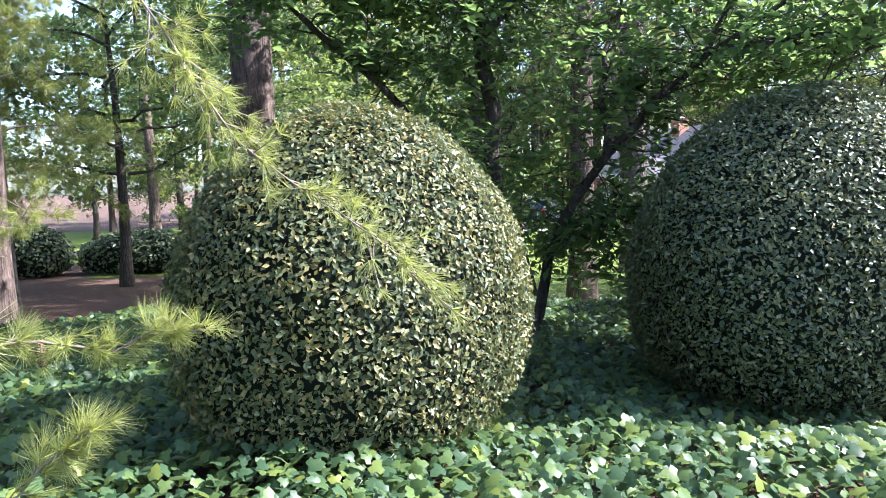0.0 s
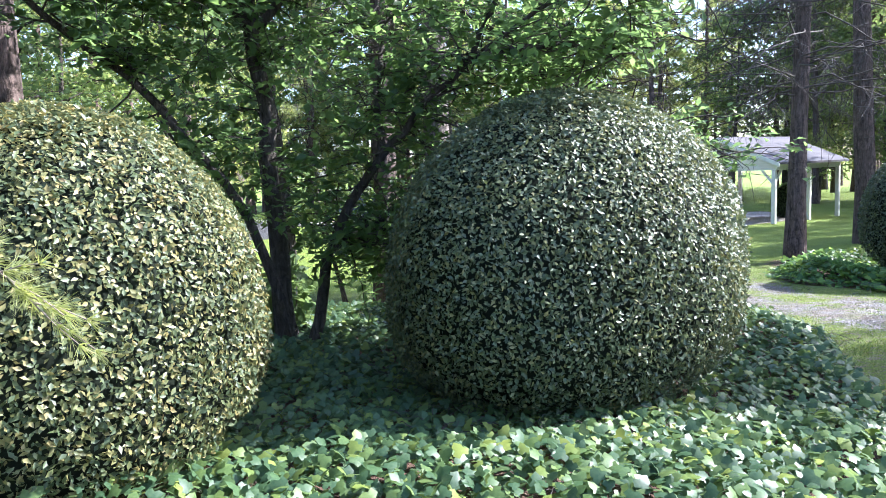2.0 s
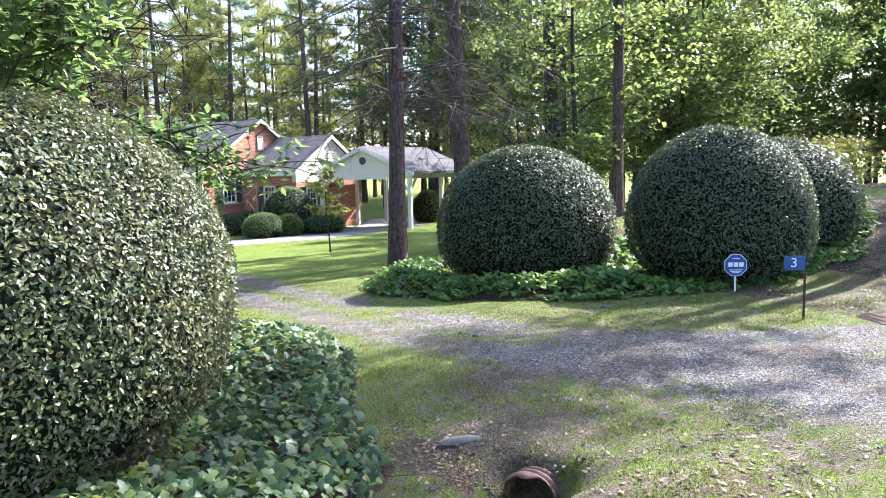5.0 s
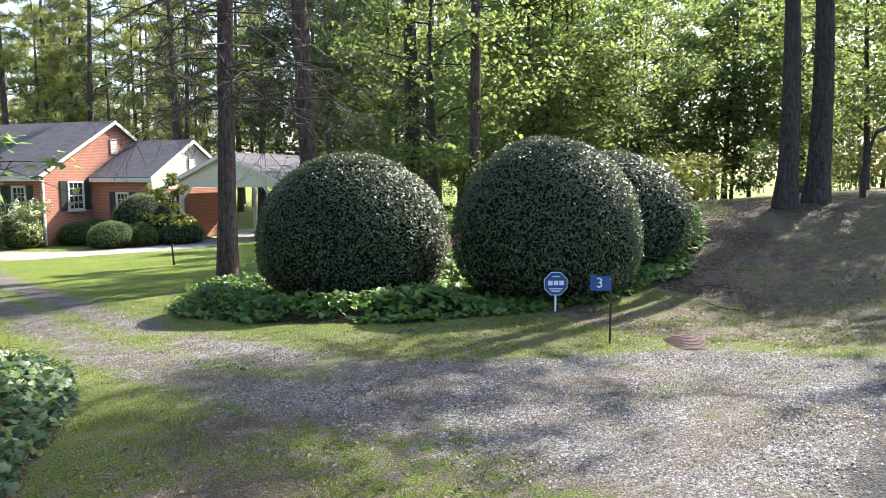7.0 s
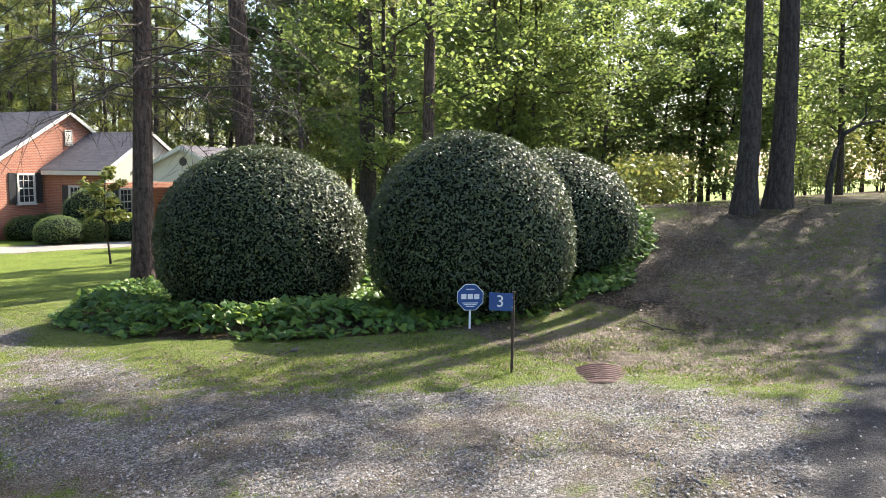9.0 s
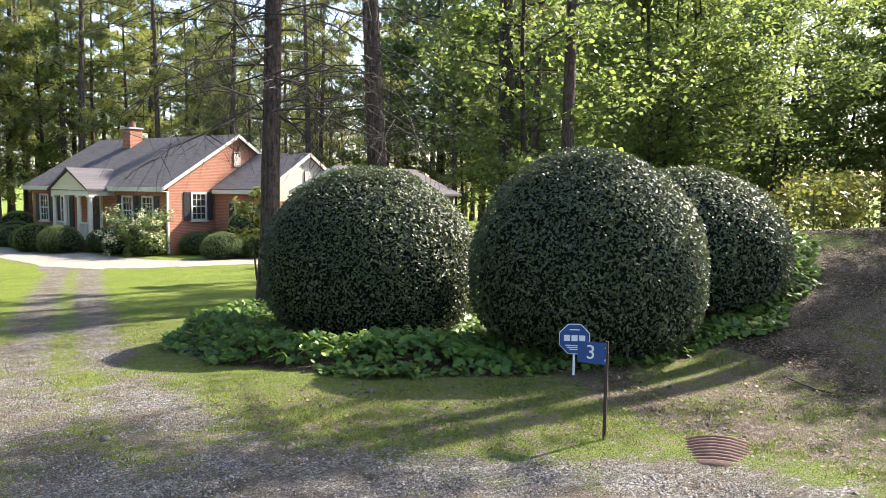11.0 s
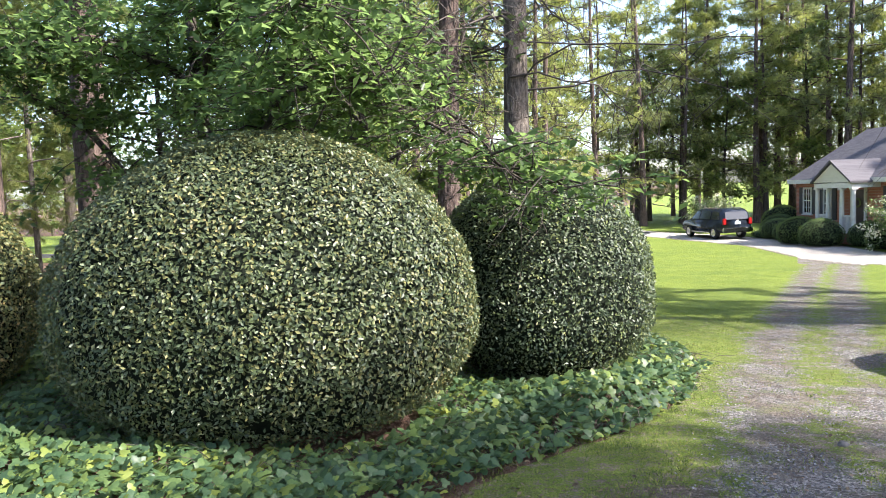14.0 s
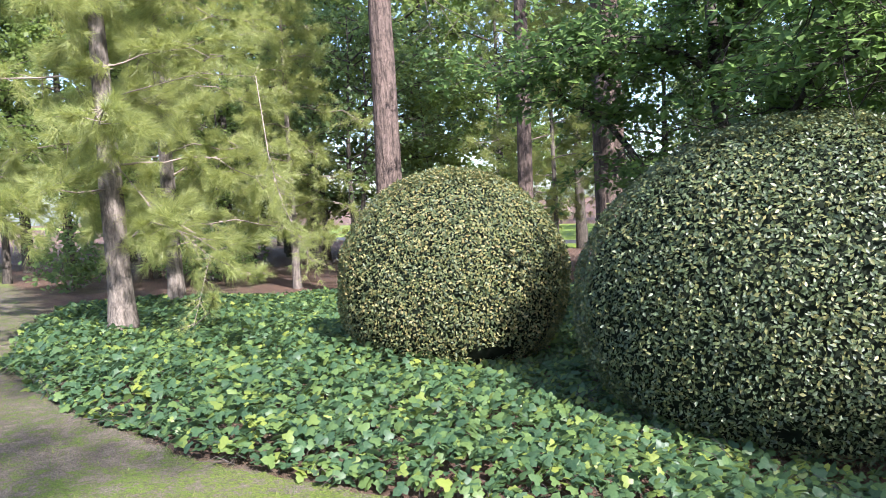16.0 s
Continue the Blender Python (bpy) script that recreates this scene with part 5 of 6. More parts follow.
def window(parent, face, along, z0, z1, width, depth_at, shutters=True):
    """A sash window with its frame, muntins, panes and louvred shutters, on a wall that faces -x or -y."""
    win = new("window")
    win.parent = parent
    def put(name, u0, u1, w0, w1, d0, d1, mat, holder, label=""):
        if face == "x":
            bm = boxed(depth_at - d1, depth_at - d0, u0, u1, w0, w1)
        else:
            bm = boxed(u0, u1, depth_at - d1, depth_at - d0, w0, w1)
        return part(name, bm, M[mat], holder, label)
    h = width / 2
    frame_ob = part("window_frame", bmesh.new(), M["white"], win)
    bm = bmesh.new()
    for u0, u1, w0, w1 in ((along - h, along - h + 0.09, z0, z1), (along + h - 0.09, along + h, z0, z1), (along - h, along + h, z1 - 0.1, z1), (along - h, along + h, z0, z0 + 0.08), (along - h, along + h, (z0 + z1) / 2 - 0.03, (z0 + z1) / 2 + 0.03)):
        if face == "x":
            box(bm, depth_at - 0.07, depth_at - 0.004, u0, u1, w0, w1)
        else:
            box(bm, u0, u1, depth_at - 0.07, depth_at - 0.004, w0, w1)
    for f in (1 / 3, 2 / 3):
        u = along - h + 0.09 + (width - 0.18) * f
        if face == "x":
            box(bm, depth_at - 0.04, depth_at - 0.012, u - 0.012, u + 0.012, z0 + 0.08, z1 - 0.1)
        else:
            box(bm, u - 0.012, u + 0.012, depth_at - 0.04, depth_at - 0.012, z0 + 0.08, z1 - 0.1)
    for f in (0.25, 0.75):
        w = z0 + (z1 - z0) * f
        if face == "x":
            box(bm, depth_at - 0.04, depth_at - 0.012, along - h, along + h, w - 0.012, w + 0.012)
        else:
            box(bm, along - h, along + h, depth_at - 0.04, depth_at - 0.012, w - 0.012, w + 0.012)
    bm.to_mesh(frame_ob.data)
    bm.free()
    put("pane", along - h + 0.05, along + h - 0.05, z0 + 0.05, z1 - 0.05, 0.004, 0.02, "glass", win)
    put("window_sill", along - h - 0.06, along + h + 0.06, z0 - 0.07, z0, -0.02, 0.11, "white", win)
    if shutters:
        for s in (-1, 1):
            a = along + s * (h + 0.03)
            b = along + s * (h + 0.41)
            put("shutter", min(a, b), max(a, b), z0, z1, 0.003, 0.045, "shutter", win, "dark louvred shutter")


def roof_pair(parent, x_mid, half, eave, ridge, y0, y1, over, mat, thick=0.12):
    """Two roof slopes meeting at a ridge along y."""
    k = (ridge - eave) / half
    for s in (-1, 1):
        e = half + over
        outline = [(x_mid, ridge), (x_mid + s * e, ridge - k * e), (x_mid + s * e, ridge - k * e + thick), (x_mid, ridge + thick)]
        bm = bmesh.new()
        prism(bm, outline, y0, y1, "y")
        part("roof_slope", bm, mat, parent)


def gable_wall(x_mid, half, low, eave, ridge, y0, y1):
    bm = bmesh.new()
    prism(bm, [(x_mid - half, low), (x_mid + half, low), (x_mid + half, eave), (x_mid, ridge), (x_mid - half, eave)], y0, y1, "y")
    return bm


def rake(parent, x_mid, half, eave, ridge, y, over=0.25, drop=0.17):
    k = (ridge - eave) / half
    for s in (-1, 1):
        e = half + over
        bm = bmesh.new()
        prism(bm, [(x_mid, ridge + 0.11), (x_mid + s * e, ridge + 0.11 - k * e), (x_mid + s * e, ridge + 0.11 - k * e - drop), (x_mid, ridge + 0.11 - drop)], y - 0.05, y - 0.003, "y")
        part("rake_board", bm, M["white"], parent, "white painted rake board")


def gable_vent(parent, x, z0, z1, width, y):
    """A small louvred vent high in a gable, with a thin frame and sloping slats."""
    # solid panel behind the slats, painted dark as the unlit opening
    vent = part("gable_vent", boxed(x - width / 2, x + width / 2, y - 0.03, y - 0.004, z0, z1), M["inside"], parent, "small louvred gable vent")
    for x0, x1, w0, w1 in ((-0.5, -0.41, 0, 1), (0.41, 0.5, 0, 1), (-0.41, 0.41, 0, 0.06), (-0.41, 0.41, 0.94, 1)):
        part("vent_frame", boxed(x + x0 * width, x + x1 * width, y - 0.06, y - 0.032, z0 + w0 * (z1 - z0), z0 + w1 * (z1 - z0)), M["trim"], vent)
    for i in range(7):
        z = z0 + (z1 - z0) * (0.1 + 0.8 * (i + 0.5) / 7)
        bm = boxed(x - width * 0.4, x + width * 0.4, y - 0.055, y - 0.034, z - 0.03, z + 0.02)
        for v in bm.verts:
            if v.co.y < y - 0.045:
                v.co.z -= 0.03
        part("slat", bm, M["trim"], vent)


def house():
    h = thing("house", HX, HY, HZ, "red brick house with grey shingle roof and porch", "house", turn=HT)
    part("gable_wall", gable_wall(0, W, -0.3, EAVE, RIDGE, 0.0, 0.3), M["brick"], h, "red brick gable wall")
    part("gable_wall", gable_wall(0, W, -0.3, EAVE, RIDGE, LEN - 0.3, LEN), M["brick"], h, "red brick gable wall")
    part("front_wall", boxed(-W, -W + 0.3, 0.3, LEN - 0.3, -0.3, EAVE), M["brick"], h, "red brick front wall")
    part("back_wall", boxed(W - 0.3, W, 0.3, LEN - 0.3, -0.3, EAVE), M["brick"], h, "red brick back wall")
    roof_pair(h, 0, W, EAVE, RIDGE, -0.18, LEN + 0.18, 0.4, M["shingle"])
    rake(h, 0, W, EAVE, RIDGE, -0.18, 0.4)
    part("fascia", boxed(-W - 0.46, -W - 0.403, -0.18, LEN + 0.18, EAVE - 0.36, EAVE - 0.13), M["white"], h, "white eave board and gutter")
    part("soffit", boxed(-W - 0.40, -W - 0.003, -0.1, LEN + 0.1, EAVE - 0.36, EAVE - 0.32), M["white"], h)
    part("downspout", boxed(-W - 0.12, -W - 0.003, -0.09, 0.0, 0.0, EAVE - 0.35, bevel=0.01), M["white"], h, "white downspout")
    window(h, "y", -2.5, 1.55, 2.95, 0.95, 0.0)
    gable_vent(h, 0.0, 4.3, 5.05, 0.44, 0.0)
    for a in (1.5, 3.1, 10.6):
        window(h, "x", a, 1.25, 2.75, 0.9, -W)
    window(h, "x", 8.6, 1.0, 2.75, 0.8, -W)
    # chimney
    part("chimney", boxed(-1.05, -0.25, 7.5, 8.2, 4.4, 6.45, bevel=0.01), M["brick"], h, "red brick chimney")
    part("chimney_cap", boxed(-1.12, -0.18, 7.43, 8.27, 6.45, 6.55, bevel=0.02), M["concrete"], h)
    bm = bmesh.new()
    bmesh.ops.create_cone(bm, cap_ends=True, segments=14, radius1=0.2, radius2=0.17, depth=0.35, matrix=Matrix.Translation((-0.65, 7.85, 6.72)))
    part("chimney_pot", bm, M["rust"], h)
    # porch
    y0, y1, xo = 4.3, 7.4, -W - 1.4
    porch_mid = (y0 + y1) / 2
    bm = bmesh.new()
    prism(bm, [(y0 - 0.2, 3.0), (porch_mid, 3.95), (y1 + 0.2, 3.0)], xo - 0.02, xo + 0.1, "x")
    part("porch_gable", bm, M["siding"], h, "cream painted porch gable")
    for s in (-1, 1):
        e = porch_mid + s * 1.75
        bm = bmesh.new()
        prism(bm, [(porch_mid, 4.0), (e, 2.95), (e, 3.05), (porch_mid, 4.12)], xo - 0.15, -W + 1.0, "x")
        part("porch_roof", bm, M["shingle"], h)
    part("porch_beam", boxed(xo, -W - 0.003, y0 - 0.1, y1 + 0.1, 2.72, 2.96), M["white"], h)
    part("porch_floor", boxed(xo - 0.1, -W - 0.003, y0 - 0.3, y1 + 0.3, 0.0, 0.5, bevel=0.02), M["brick"], h, "brick porch floor")
    for y in (y0, y0 + 0.95, y1 - 0.95, y1):
        bm = bmesh.new()
        bmesh.ops.create_cone(bm, cap_ends=True, segments=16, radius1=0.12, radius2=0.10, depth=2.22, matrix=Matrix.Translation((xo + 0.14, y, 1.61)))
        box(bm, xo + 0.0, xo + 0.28, y - 0.14, y + 0.14, 0.5, 0.6)
        box(bm, xo + 0.0, xo + 0.28, y - 0.14, y + 0.14, 2.64, 2.72)
        part("column", bm, M["white"], h, "white round porch column")
    for a, b in ((y0, y0 + 0.95), (y1 - 0.95, y1)):
        rail = part("railing", boxed(xo + 0.1, xo + 0.17, a + 0.13, b - 0.13, 1.32, 1.40), M["white"], h, "white porch railing")
        for t in np.linspace(a + 0.22, b - 0.22, 6):
            part("baluster", boxed(xo + 0.115, xo + 0.155, t - 0.02, t + 0.02, 0.5, 1.32), M["white"], rail)
    door = part("door", boxed(-W - 0.06, -W - 0.004, porch_mid - 0.48, porch_mid + 0.48, 0.52, 2.6), M["door"], h, "dark front door with a wreath")
    for s in (-1, 1):
        part("door_casing", boxed(-W - 0.1, -W - 0.003, porch_mid + s * 0.56 - 0.07, porch_mid + s * 0.56 + 0.07, 0.5, 2.72), M["white"], h)
    bm = bmesh.new()
    for i in range(26):
        a = i / 26 * 2 * math.pi
        bmesh.ops.create_icosphere(bm, subdivisions=1, radius=0.055, matrix=Matrix.Translation((-W - 0.1, porch_mid + 0.2 * math.cos(a), 1.95 + 0.2 * math.sin(a))))
    part("wreath", bm, M["wreath"], door, "round leafy wreath")
    # wing
    wx, wh, we, wr, wy = 1.39, 2.85, 3.18, 4.9, -3.67
    part("wing_wall", boxed(wx - wh, wx - wh + 0.25, wy + 0.25, -0.003, -0.3, we), M["brick"], h, "red brick wing wall")
    part("wing_wall", boxed(wx + wh - 0.25, wx + wh, wy + 0.25, -0.003, -0.3, we), M["brick"], h, "red brick wing wall")
    part("wing_gable", gable_wall(wx, wh, 2.55, we, wr, wy, wy + 0.25), M["siding"], h, "cream lap siding gable")
    part("wing_wall", boxed(wx - wh, wx + wh, wy, wy + 0.25, -0.3, 2.55), M["brick"], h, "red brick wing wall")
    roof_pair(h, wx, wh, we, wr, wy - 0.2, -0.004, 0.3, M["shingle"])
    rake(h, wx, wh, we, wr, wy - 0.2, 0.3, 0.18)
    part("fascia", boxed(wx - wh - 0.36, wx - wh - 0.303, wy - 0.2, -0.19, we - 0.3, we - 0.1), M["white"], h)
    window(h, "y", -0.3, 1.0, 2.3, 0.85, wy)
    gable_vent(h, wx, 3.5, 4.1, 0.42, wy)
    window(h, "x", -1.9, 1.0, 2.4, 0.8, wx - wh)
    # carport, its ridge square to the main one
    cy, ch, ce, cr, c0, c1 = -6.9, 2.85, 2.98, 4.2, -0.1, 6.4
    slope = (cr - ce) / ch
    bm = bmesh.new()
    prism(bm, [(cy - ch, ce - 0.36), (cy + ch, ce - 0.36), (cy + ch, ce - 0.03), (cy, cr - 0.03), (cy - ch, ce - 0.03)], c0, c0 + 0.12, "x")
    part("carport_gable", bm, M["siding"], h, "cream siding carport gable")
    for s in (-1, 1):
        e = ch + 0.25 * (s < 0)
        bm = bmesh.new()
        prism(bm, [(cy, cr), (cy + s * e, cr - slope * e), (cy + s * e, cr - slope * e + 0.1), (cy, cr + 0.1)], c0 - 0.2, c1, "x")
        part("carport_roof", bm, M["shingle"], h)
        bm = bmesh.new()
        prism(bm, [(cy, cr - 0.12), (cy + s * e, cr - slope * e - 0.12), (cy + s * e, cr - slope * e + 0.07), (cy, cr + 0.07)], c0 - 0.25, c0 - 0.203, "x")
        part("rake_board", bm, M["white"], h, "white rake board")
        y = cy + s * (ch - 0.15)
        part("carport_beam", boxed(c0 + 0.13, c1 - 0.2, y - 0.07, y + 0.07, ce - 0.36, ce - 0.12), M["white"], h)
        for x in (c0 + 0.06, (c0 + c1) / 2, c1 - 0.3):
            post = part("carport_post", boxed(x - 0.09, x + 0.09, y - 0.09, y + 0.09, -0.2, ce - 0.37, bevel=0.01), M["white"], h, "white carport post")
        bm = bmesh.new()
        prism(bm, [(y - s * 0.09, ce - 1.0), (y - s * 0.66, ce - 0.37), (y - s * 0.52, ce - 0.37), (y - s * 0.09, ce - 0.86)], c0 + 0.02, c0 + 0.10, "x")
        part("brace", bm, M["white"], h)
        bm = bmesh.new()
        prism(bm, [(c0 + 0.16, ce - 1.0), (c0 + 0.72, ce - 0.37), (c0 + 0.58, ce - 0.37), (c0 + 0.16, ce - 0.86)], y - 0.04, y + 0.04, "y")
        part("brace", bm, M["white"], h)
    part("carport_floor", boxed(c0 - 0.2, c1, cy - ch, cy + ch - 0.05, -0.25, -0.02, bevel=0.01), M["concrete"], h, "pale concrete slab")
    bm = bmesh.new()
    bmesh.ops.create_cone(bm, cap_ends=True, segments=8, radius1=0.2, radius2=0.2, depth=0.05, matrix=Matrix.Translation((c0 - 0.03, cy, 3.55)) @ Matrix.Rotation(radians(90), 4, "Y"))
    part("gable_vent", bm, M["shutter"], h, "small dark gable vent")
    return h


house()

# shrubs along the house, in its own directions
HM = pose(HX, HY, HZ, 0, 0, HT)


def at_house(u, v):
    p = HM @ Vector((u, v, 0))
    return p.x, p.y


for k, (u, v, r, t) in enumerate(((-5.3, 0.3, 0.75, 1.15), (-5.4, 1.8, 0.85, 1.25), (-5.3, 3.4, 0.8, 1.2), (-6.9, 4.7, 0.85, 1.35), (-7.1, 6.3, 0.9, 1.4), (-6.3, 8.3, 0.9, 1.15), (-6.2, 10.0, 0.9, 1.15), (-5.4, 11.6, 0.85, 1.3), (-4.6, 12.8, 1.0, 1.8), (-3.4, -1.0, 0.75, 1.1), (-2.4, -1.1, 0.75, 1.15), (-2.7, -4.2, 1.15, 2.4), (-3.6, -4.9, 0.6, 1.1), (-2.0, -5.6, 1.0, 1.05), (-4.6, -4.2, 0.85, 1.2), (5.2, -7.6, 0.8, 1.9))):
    x, y = at_house(u, v)
    clipped_bush(x, y, r * 1.18, r * 1.18, gzf(x, y) + t * 0.98, 0.062, 5200, "rounded clipped green shrub against the brick house", "shrubs along the house", material="broad" if k % 4 else "forest", name="round_shrub", category="shrub", gap=0.02)
x, y = 11.3, 44.8
clipped_bush(x, y, 1.5, 0.7, gzf(x, y) + 0.55, 0.09, 2600, "low flat-topped clipped hedge beside the drive", "shrubs along the house", material="broad", name="low_hedge", category="hedge", gap=0.02)


def crape_myrtle(x, y, h, label):
    ob = thing("crape_myrtle", x, y, gzf(x, y), label, "flowering tree", "crape myrtles")
    wood, leaf, bl = Shape(), Shape(), Shape()
    pos, ax, tip = [], [], []
    for i in range(7):
        w = i * 2.4
        p = limb(wood, (0.1 * math.cos(w), 0.1 * math.sin(w), -0.05), (math.cos(w) * 0.5, math.sin(w) * 0.5, 1), h * 0.62, 0.045, 6, 0.15)
        for k in (3, 4, 5, 6):
            for _ in range(5):
                e = limb(wood, p[k], rng.normal(size=3) + [math.cos(w) * 0.6, math.sin(w) * 0.6, 0.5], h * rng.uniform(0.2, 0.36), 0.012, 4, 0.2, 0.12)
                pos.append(e[rng.integers(1, 7, 26)] + rng.normal(0, 0.09, (26, 3)))
                ax.append(rng.normal(0, 0.6, (26, 3)) + [0, 0, 1])
                if rng.uniform() < 0.42:
                    tip.append(e[6] + rng.normal(0, 0.07, (26, 3)) * [1, 1, 1.3])
    wood.make("stems", M["pale_twig"], ob, "pale smooth stems")
    pos = np.concatenate(pos)
    leaf.leaves(pos, np.concatenate(ax), 0.14 * rng.uniform(0.6, 1.2, len(pos)), KITE, KITE_F)
    leaf.make("crown", M["broad"], ob)
    tip = np.concatenate(tip)
    bl.leaves(tip, rng.normal(size=tip.shape), 0.10, KITE, KITE_F)
    bl.make("blossom", M["blossom"], ob, "white flower clusters")


crape_myrtle(15.2, 35.5, 2.9, "white-flowering crape myrtle in front of the house")
crape_myrtle(7.6, 51.5, 3.0, "white-flowering crape myrtle beyond the parked car")
broadleaf("sapling", 15.2, 21.4, 3.1, 0.035, 1.15, 0.72, 1500, 0.14, "yellow_leaf", "young sapling with yellowing leaves on the lawn", group="sapling", limbs=9)


# ---------------------------------------------------------------- car


def car():
    ob = thing("car", 7.9, 46.0, gzf(7.9, 46.0), "dark blue sport utility car parked on the drive", "car", turn=30.0)
    L, Wd = 4.45, 1.8
    bm = bmesh.new()
    side = [(-2.2, 0.38), (2.15, 0.38), (2.22, 0.6), (2.15, 0.92), (1.25, 1.08), (0.55, 1.62), (0.2, 1.72), (-1.75, 1.72), (-2.05, 1.60), (-2.22, 1.05), (-2.26, 0.6)]
    prism(bm, side, -Wd / 2, Wd / 2, "x")
    for v in bm.verts:
        if v.co.z > 1.1:
            v.co.x *= 0.86
    bmesh.ops.bevel(bm, geom=bm.edges[:], offset=0.06, segments=2, affect="EDGES")
    body = part("body", bm, M["car_paint"], ob, "dark blue painted body", True)
    def glass(name, pts):
        g = bmesh.new()
        vs = [g.verts.new(p) for p in pts]
        f = g.faces.new(vs)
        r = bmesh.ops.extrude_face_region(g, geom=[f])
        n = f.normal.copy() if f.normal.length else Vector((0, 0, 0))
        g.normal_update()
        n = f.normal
        for v in [e for e in r["geom"] if isinstance(e, bmesh.types.BMVert)]:
            v.co += n * 0.012
        return part(name, g, M["car_glass"], body)
    for s in (-1, 1):
        for y0, y1, y2, y3 in ((-1.95, -1.05, -1.1, -1.78), (-0.95, 0.1, 0.05, -0.98), (0.2, 1.0, 0.5, 0.15)):
            glass("side_window", [(s * 0.905, y0, 1.12), (s * 0.905, y1, 1.12), (s * 0.80, y2, 1.58), (s * 0.80, y3, 1.58)])
    glass("rear_window", [(-0.72, -2.235, 1.13), (0.72, -2.235, 1.13), (0.66, -2.10, 1.56), (-0.66, -2.10, 1.56)])
    glass("windscreen", [(-0.72, 1.30, 1.10), (0.72, 1.30, 1.10), (0.66, 0.62, 1.58), (-0.66, 0.62, 1.58)])
    part("rear_bumper", boxed(-0.92, 0.92, -2.38, -2.2, 0.42, 0.68, bevel=0.04), M["chrome"], ob, "grey rear bumper")
    part("running_board", boxed(-0.99, -0.88, -1.0, 0.95, 0.34, 0.40, bevel=0.01), M["chrome"], ob, "pale running board")
    part("running_board", boxed(0.88, 0.99, -1.0, 0.95, 0.34, 0.40, bevel=0.01), M["chrome"], ob, "pale running board")
    for s in (-1, 1):
        part("tail_light", boxed(s * 0.80 - 0.1, s * 0.80 + 0.1, -2.30, -2.2, 0.85, 1.2, bevel=0.02), M["tail_red"], ob, "red tail light")
        part("roof_rail", boxed(s * 0.66 - 0.02, s * 0.66 + 0.02, -1.6, 0.1, 1.74, 1.79, bevel=0.01), M["chrome"], ob)
    part("number_plate", boxed(-0.17, 0.17, -2.30, -2.26, 0.86, 1.0), M["plate"], ob)
    for s in (-1, 1):
        for y in (-1.35, 1.35):
            bm = bmesh.new()
            rot = Matrix.Translation((s * 0.82, y, 0.36)) @ Matrix.Rotation(radians(90), 4, "Y")
            bmesh.ops.create_cone(bm, cap_ends=True, segments=26, radius1=0.36, radius2=0.36, depth=0.24, matrix=rot)
            bmesh.ops.bevel(bm, geom=[e for e in bm.edges if len(e.link_faces) == 2 and e.calc_face_angle() > 1.0], offset=0.04, segments=2, affect="EDGES")
            tyre = part("wheel", bm, M["tyre"], ob, "black tyre")
            bm = bmesh.new()
            bmesh.ops.create_cone(bm, cap_ends=True, segments=18, radius1=0.22, radius2=0.2, depth=0.26, matrix=rot)
            part("rim", bm, M["chrome"], tyre, "silver rim")


car()


# ---------------------------------------------------------------- signs


def letters(name, body, size, material, parent, m, label=""):
    cu = bpy.data.curves.new(name, "FONT")
    cu.body, cu.size, cu.extrude, cu.align_x, cu.align_y = body, size, 0.001, "CENTER", "CENTER"
    tmp = bpy.data.objects.new(name, cu)
    me = bpy.data.meshes.new_from_object(tmp)
    bpy.data.objects.remove(tmp)
    me.materials.clear()
    me.materials.append(material)
    ob = new(name, me)
    ob.parent = parent
    ob.matrix_local = m
    return tagged(ob, label)


def number_sign():
    x, y = 10.72, 3.90
    ob = thing("house_number_sign", x, y, gzf(x, y), "blue house number sign on a thin rusty post", "sign", turn=-62)
    bm = boxed(-0.012, 0.012, -0.010, 0.010, -0.15, 0.73)
    part("post", bm, M["post_rust"], ob, "thin rusty steel post")
    plate = part("sign_plate", boxed(-0.215, 0.0, -0.018, -0.0105, 0.555, 0.715, bevel=0.002), M["sign_blue"], ob, "blue metal plate")
    letters("numeral", "3", 0.15, M["sign_white"], plate, pose(-0.115, -0.0195, 0.635, 90, 0, 0), "white numeral three")
    for z in (0.59, 0.68):
        bm = bmesh.new()
        bmesh.ops.create_uvsphere(bm, u_segments=8, v_segments=5, radius=0.008, matrix=Matrix.Translation((-0.006, -0.02, z)))
        part("rivet", bm, M["chrome"], ob)


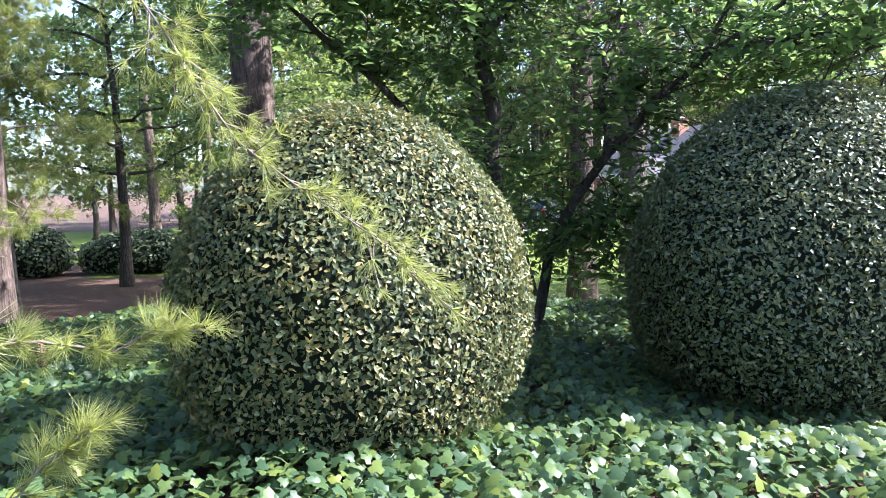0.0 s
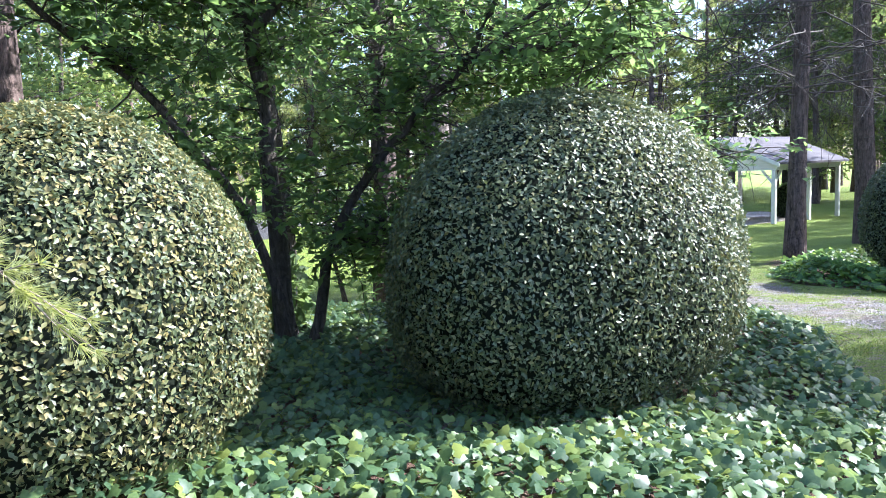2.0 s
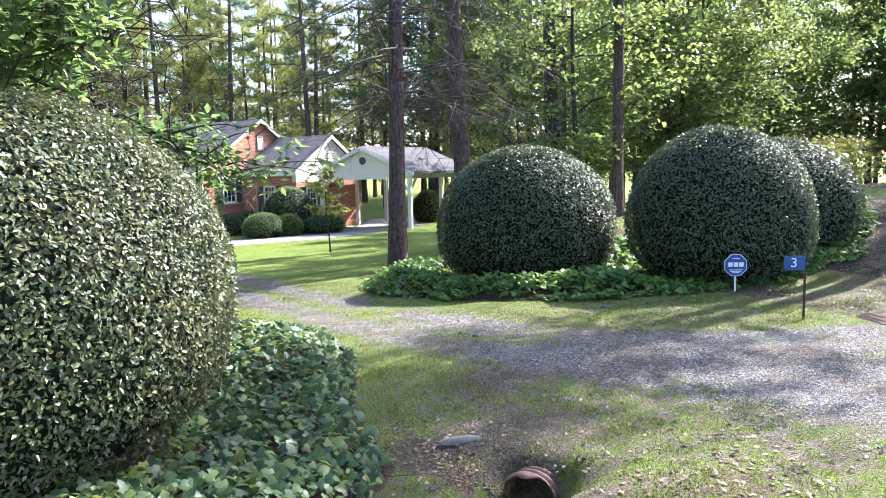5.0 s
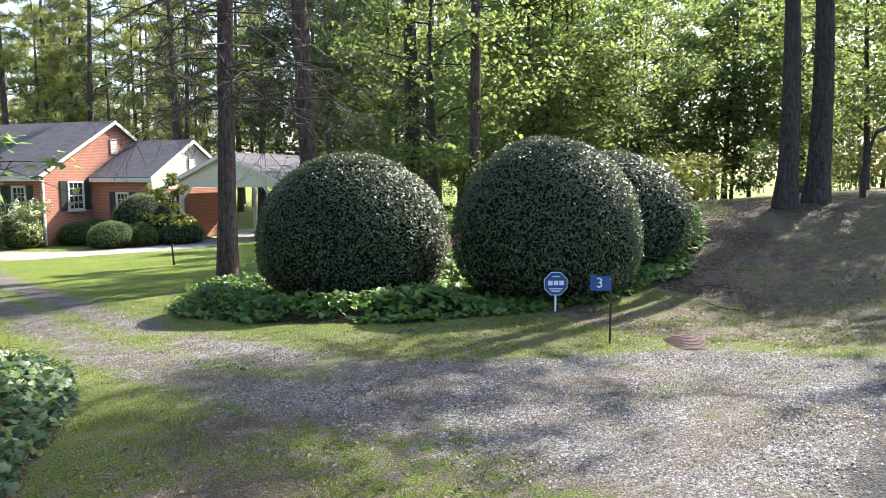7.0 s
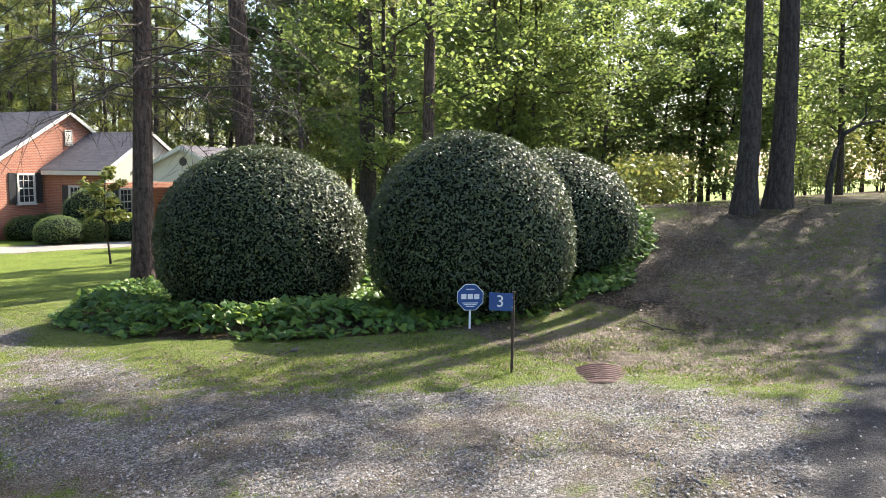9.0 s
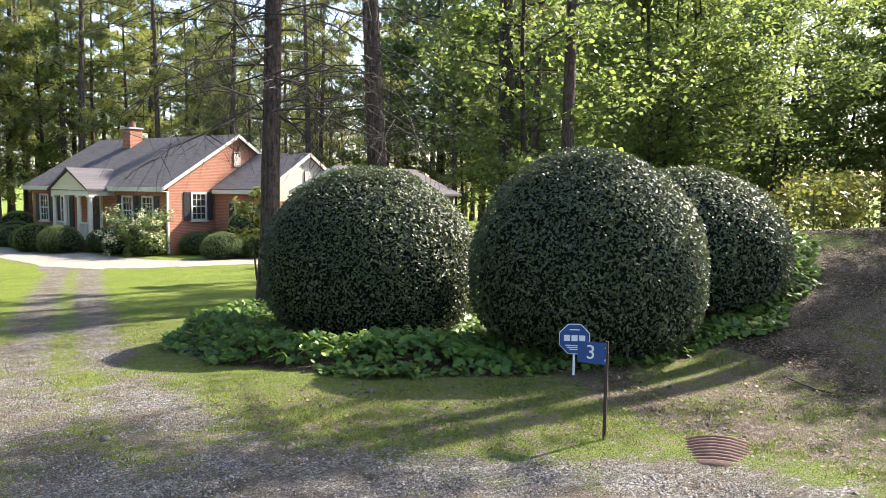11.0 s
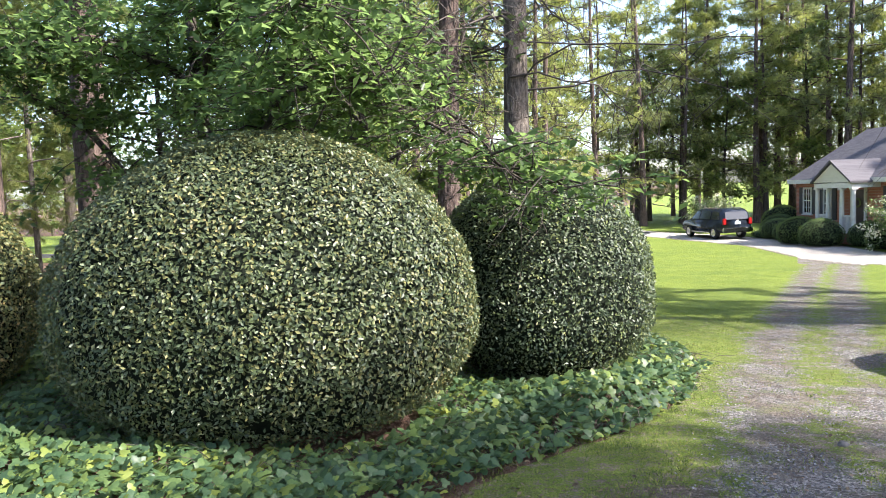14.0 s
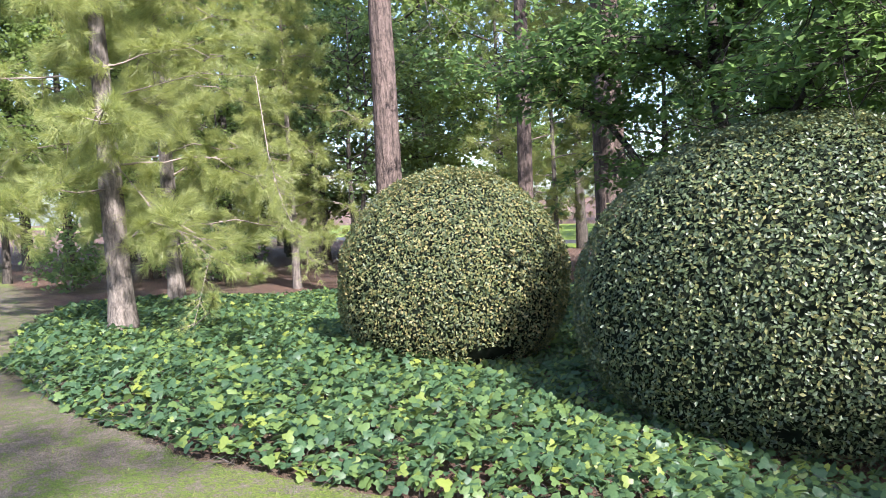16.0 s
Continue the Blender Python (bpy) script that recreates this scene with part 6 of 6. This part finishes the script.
def yard_sign():
    x, y = 11.96, 5.36
    ob = thing("yard_sign", x, y, gzf(x, y) - 0.05, "small blue octagonal yard sign standing in ivy", "sign", turn=-44)
    part("stake", boxed(-0.012, 0.012, -0.006, 0.006, -0.2, 0.30), M["sign_white"], ob, "thin white stake")
    def octagon(r, y0, y1):
        bm = bmesh.new()
        prism(bm, [(r * math.cos(radians(22.5 + 45 * i)), 0.42 + r * math.sin(radians(22.5 + 45 * i))) for i in range(8)], y0, y1, "y")
        return bm
    plate = part("plate", octagon(0.165, -0.016, -0.007), M["sign_white"], ob, "white-rimmed octagon plate")
    part("face", octagon(0.157, -0.019, -0.0165), M["sign_blue"], plate, "blue face")
    # plain white bars stand for the mark and the fine print
    bm = bmesh.new()
    for u0, u1, w0, w1 in ((-0.105, -0.045, 0.40, 0.46), (-0.03, 0.03, 0.40, 0.46), (0.045, 0.105, 0.40, 0.46)):
        box(bm, u0, u1, -0.0215, -0.0192, w0, w1)
    part("mark", bm, M["sign_white"], plate, "plain white blocks")
    for w, half in ((0.355, 0.09), (0.335, 0.075), (0.315, 0.05), (0.515, 0.05)):
        part("print_line", boxed(-half, half, -0.0215, -0.0192, w - 0.005, w + 0.005), M["sign_white"], plate)


number_sign()
yard_sign()


# ---------------------------------------------------------------- culvert pipes, stone, sticks


def pipe(x, y, z, turn, length, radius, label, tilt=0.0):
    """A corrugated steel pipe, open at both ends, with a ragged torn mouth."""
    ob = thing("culvert_pipe", x, y, z, label, "pipe", "culvert pipes", turn)
    n, k = 120, 34
    V, F = [], []
    for side in (0, 1):
        for i in range(n):
            s = i / (n - 1) * length
            for j in range(k):
                a = j / k * 2 * math.pi
                r = radius - 0.008 * side + 0.012 * math.sin(s * 2 * math.pi / 0.065)
                jag = 0.05 * math.sin(a * 2 + 1) + 0.025 * math.sin(a * 7) if i == 0 else 0
                V.append((r * math.cos(a) * 1.05, s + jag, r * math.sin(a) * 0.95 + tilt * s))
    m = n * k
    for i in range(n - 1):
        for j in range(k):
            q = (i * k + j, i * k + (j + 1) % k, (i + 1) * k + (j + 1) % k, (i + 1) * k + j)
            F += list(q)
            F += [m + c for c in q[::-1]]
    for j in range(k):
        F += [j, m + j, m + (j + 1) % k, (j + 1) % k]
    mesh_part("corrugated_tube", V, F, np.full(len(F) // 4, 4), M["rust"], ob, smooth_faces=True)
    return ob


pipe(5.56, 3.33, -0.555, -74, 0.9, 0.165, "rusty corrugated culvert pipe with a torn open mouth", -0.14)
pipe(10.85, 3.02, gzf(10.95, 3.08) + 0.022 - 0.5 * 0.95, -58, 0.55, 0.5, "rusty corrugated culvert pipe half buried in soil")


def stone(x, y, s, turn, label, name="stone", material="stone"):
    bm = bmesh.new()
    bmesh.ops.create_icosphere(bm, subdivisions=3, radius=1.0)
    for v in bm.verts:
        v.co *= 1 + 0.22 * noise.noise(v.co * 1.6 + Vector((x, y, 0)))
        v.co = Vector((v.co.x * s[0], v.co.y * s[1], v.co.z * s[2]))
    ob = part(name, bm, M[material], None, label, True)
    ob.matrix_world = pose(x, y, gzf(x, y) + s[2] * 0.2, 0, 0, turn)
    return tagged(ob, label, "stone")


stone(5.62, 4.03, (0.15, 0.04, 0.034), -25, "long pale rounded stone lying on bare soil")
stone(5.36, 3.16, (0.09, 0.06, 0.04), 20, "flat pale stone at the pipe mouth")
stone(10.05, 6.15, (0.05, 0.04, 0.025), 20, "small grey stone beside the ivy", material="dark_stone")
stone(7.75, 6.15, (0.05, 0.04, 0.03), 60, "small dark stone on the gravel", material="dark_stone")


def stick(x, y, length, turn, r):
    sh = Shape()
    p = bend((0, 0, 0), (length, 0, 0.02), 8, 0.2)
    sh.tube(p, np.linspace(r, r * 0.5, 8), 6, 0.1)
    sh.tube([p[4], p[4] + [0.1 * length, 0.14 * length, 0.02]], [r * 0.5, r * 0.2], 5)
    ob = sh.make("fallen_stick", M["twig"])
    ob.matrix_world = pose(x, y, gzf(x, y) + r * 0.6, 0, 0, turn)
    tagged(ob, "dry grey-brown stick lying on the ground", "stick", "fallen sticks")


for x, y, l, t, r in ((6.3, 2.95, 0.45, -40, 0.012), (6.5, 2.7, 0.3, -70, 0.008), (5.0, 3.6, 0.3, 20, 0.007), (11.6, 3.6, 0.4, 30, 0.008), (13.2, 3.4, 0.5, 80, 0.01), (14.2, 3.9, 0.6, 120, 0.012)):
    stick(x, y, l, t, r)

# the crooked small tree on the bank
sh = Shape()
p = np.array([(0, 0, -0.1), (0.02, 0.0, 0.5), (0.12, -0.05, 1.0), (0.35, -0.12, 1.35), (0.9, -0.3, 1.55), (1.6, -0.5, 1.65)])
sh.tube(p, np.linspace(0.07, 0.02, 6), 8, 0.1)
for k in (2, 3, 4):
    limb(sh, p[k], rng.normal(size=3) + [0.3, 0, 0.8], 0.9, 0.018, 4, 0.3)
bank_tree = thing("crooked_tree", 20.6, 3.55, gzf(20.6, 3.55), "small bare crooked dark tree on the bank", "tree")
sh.make("trunk", M["dark_bark"], bank_tree)
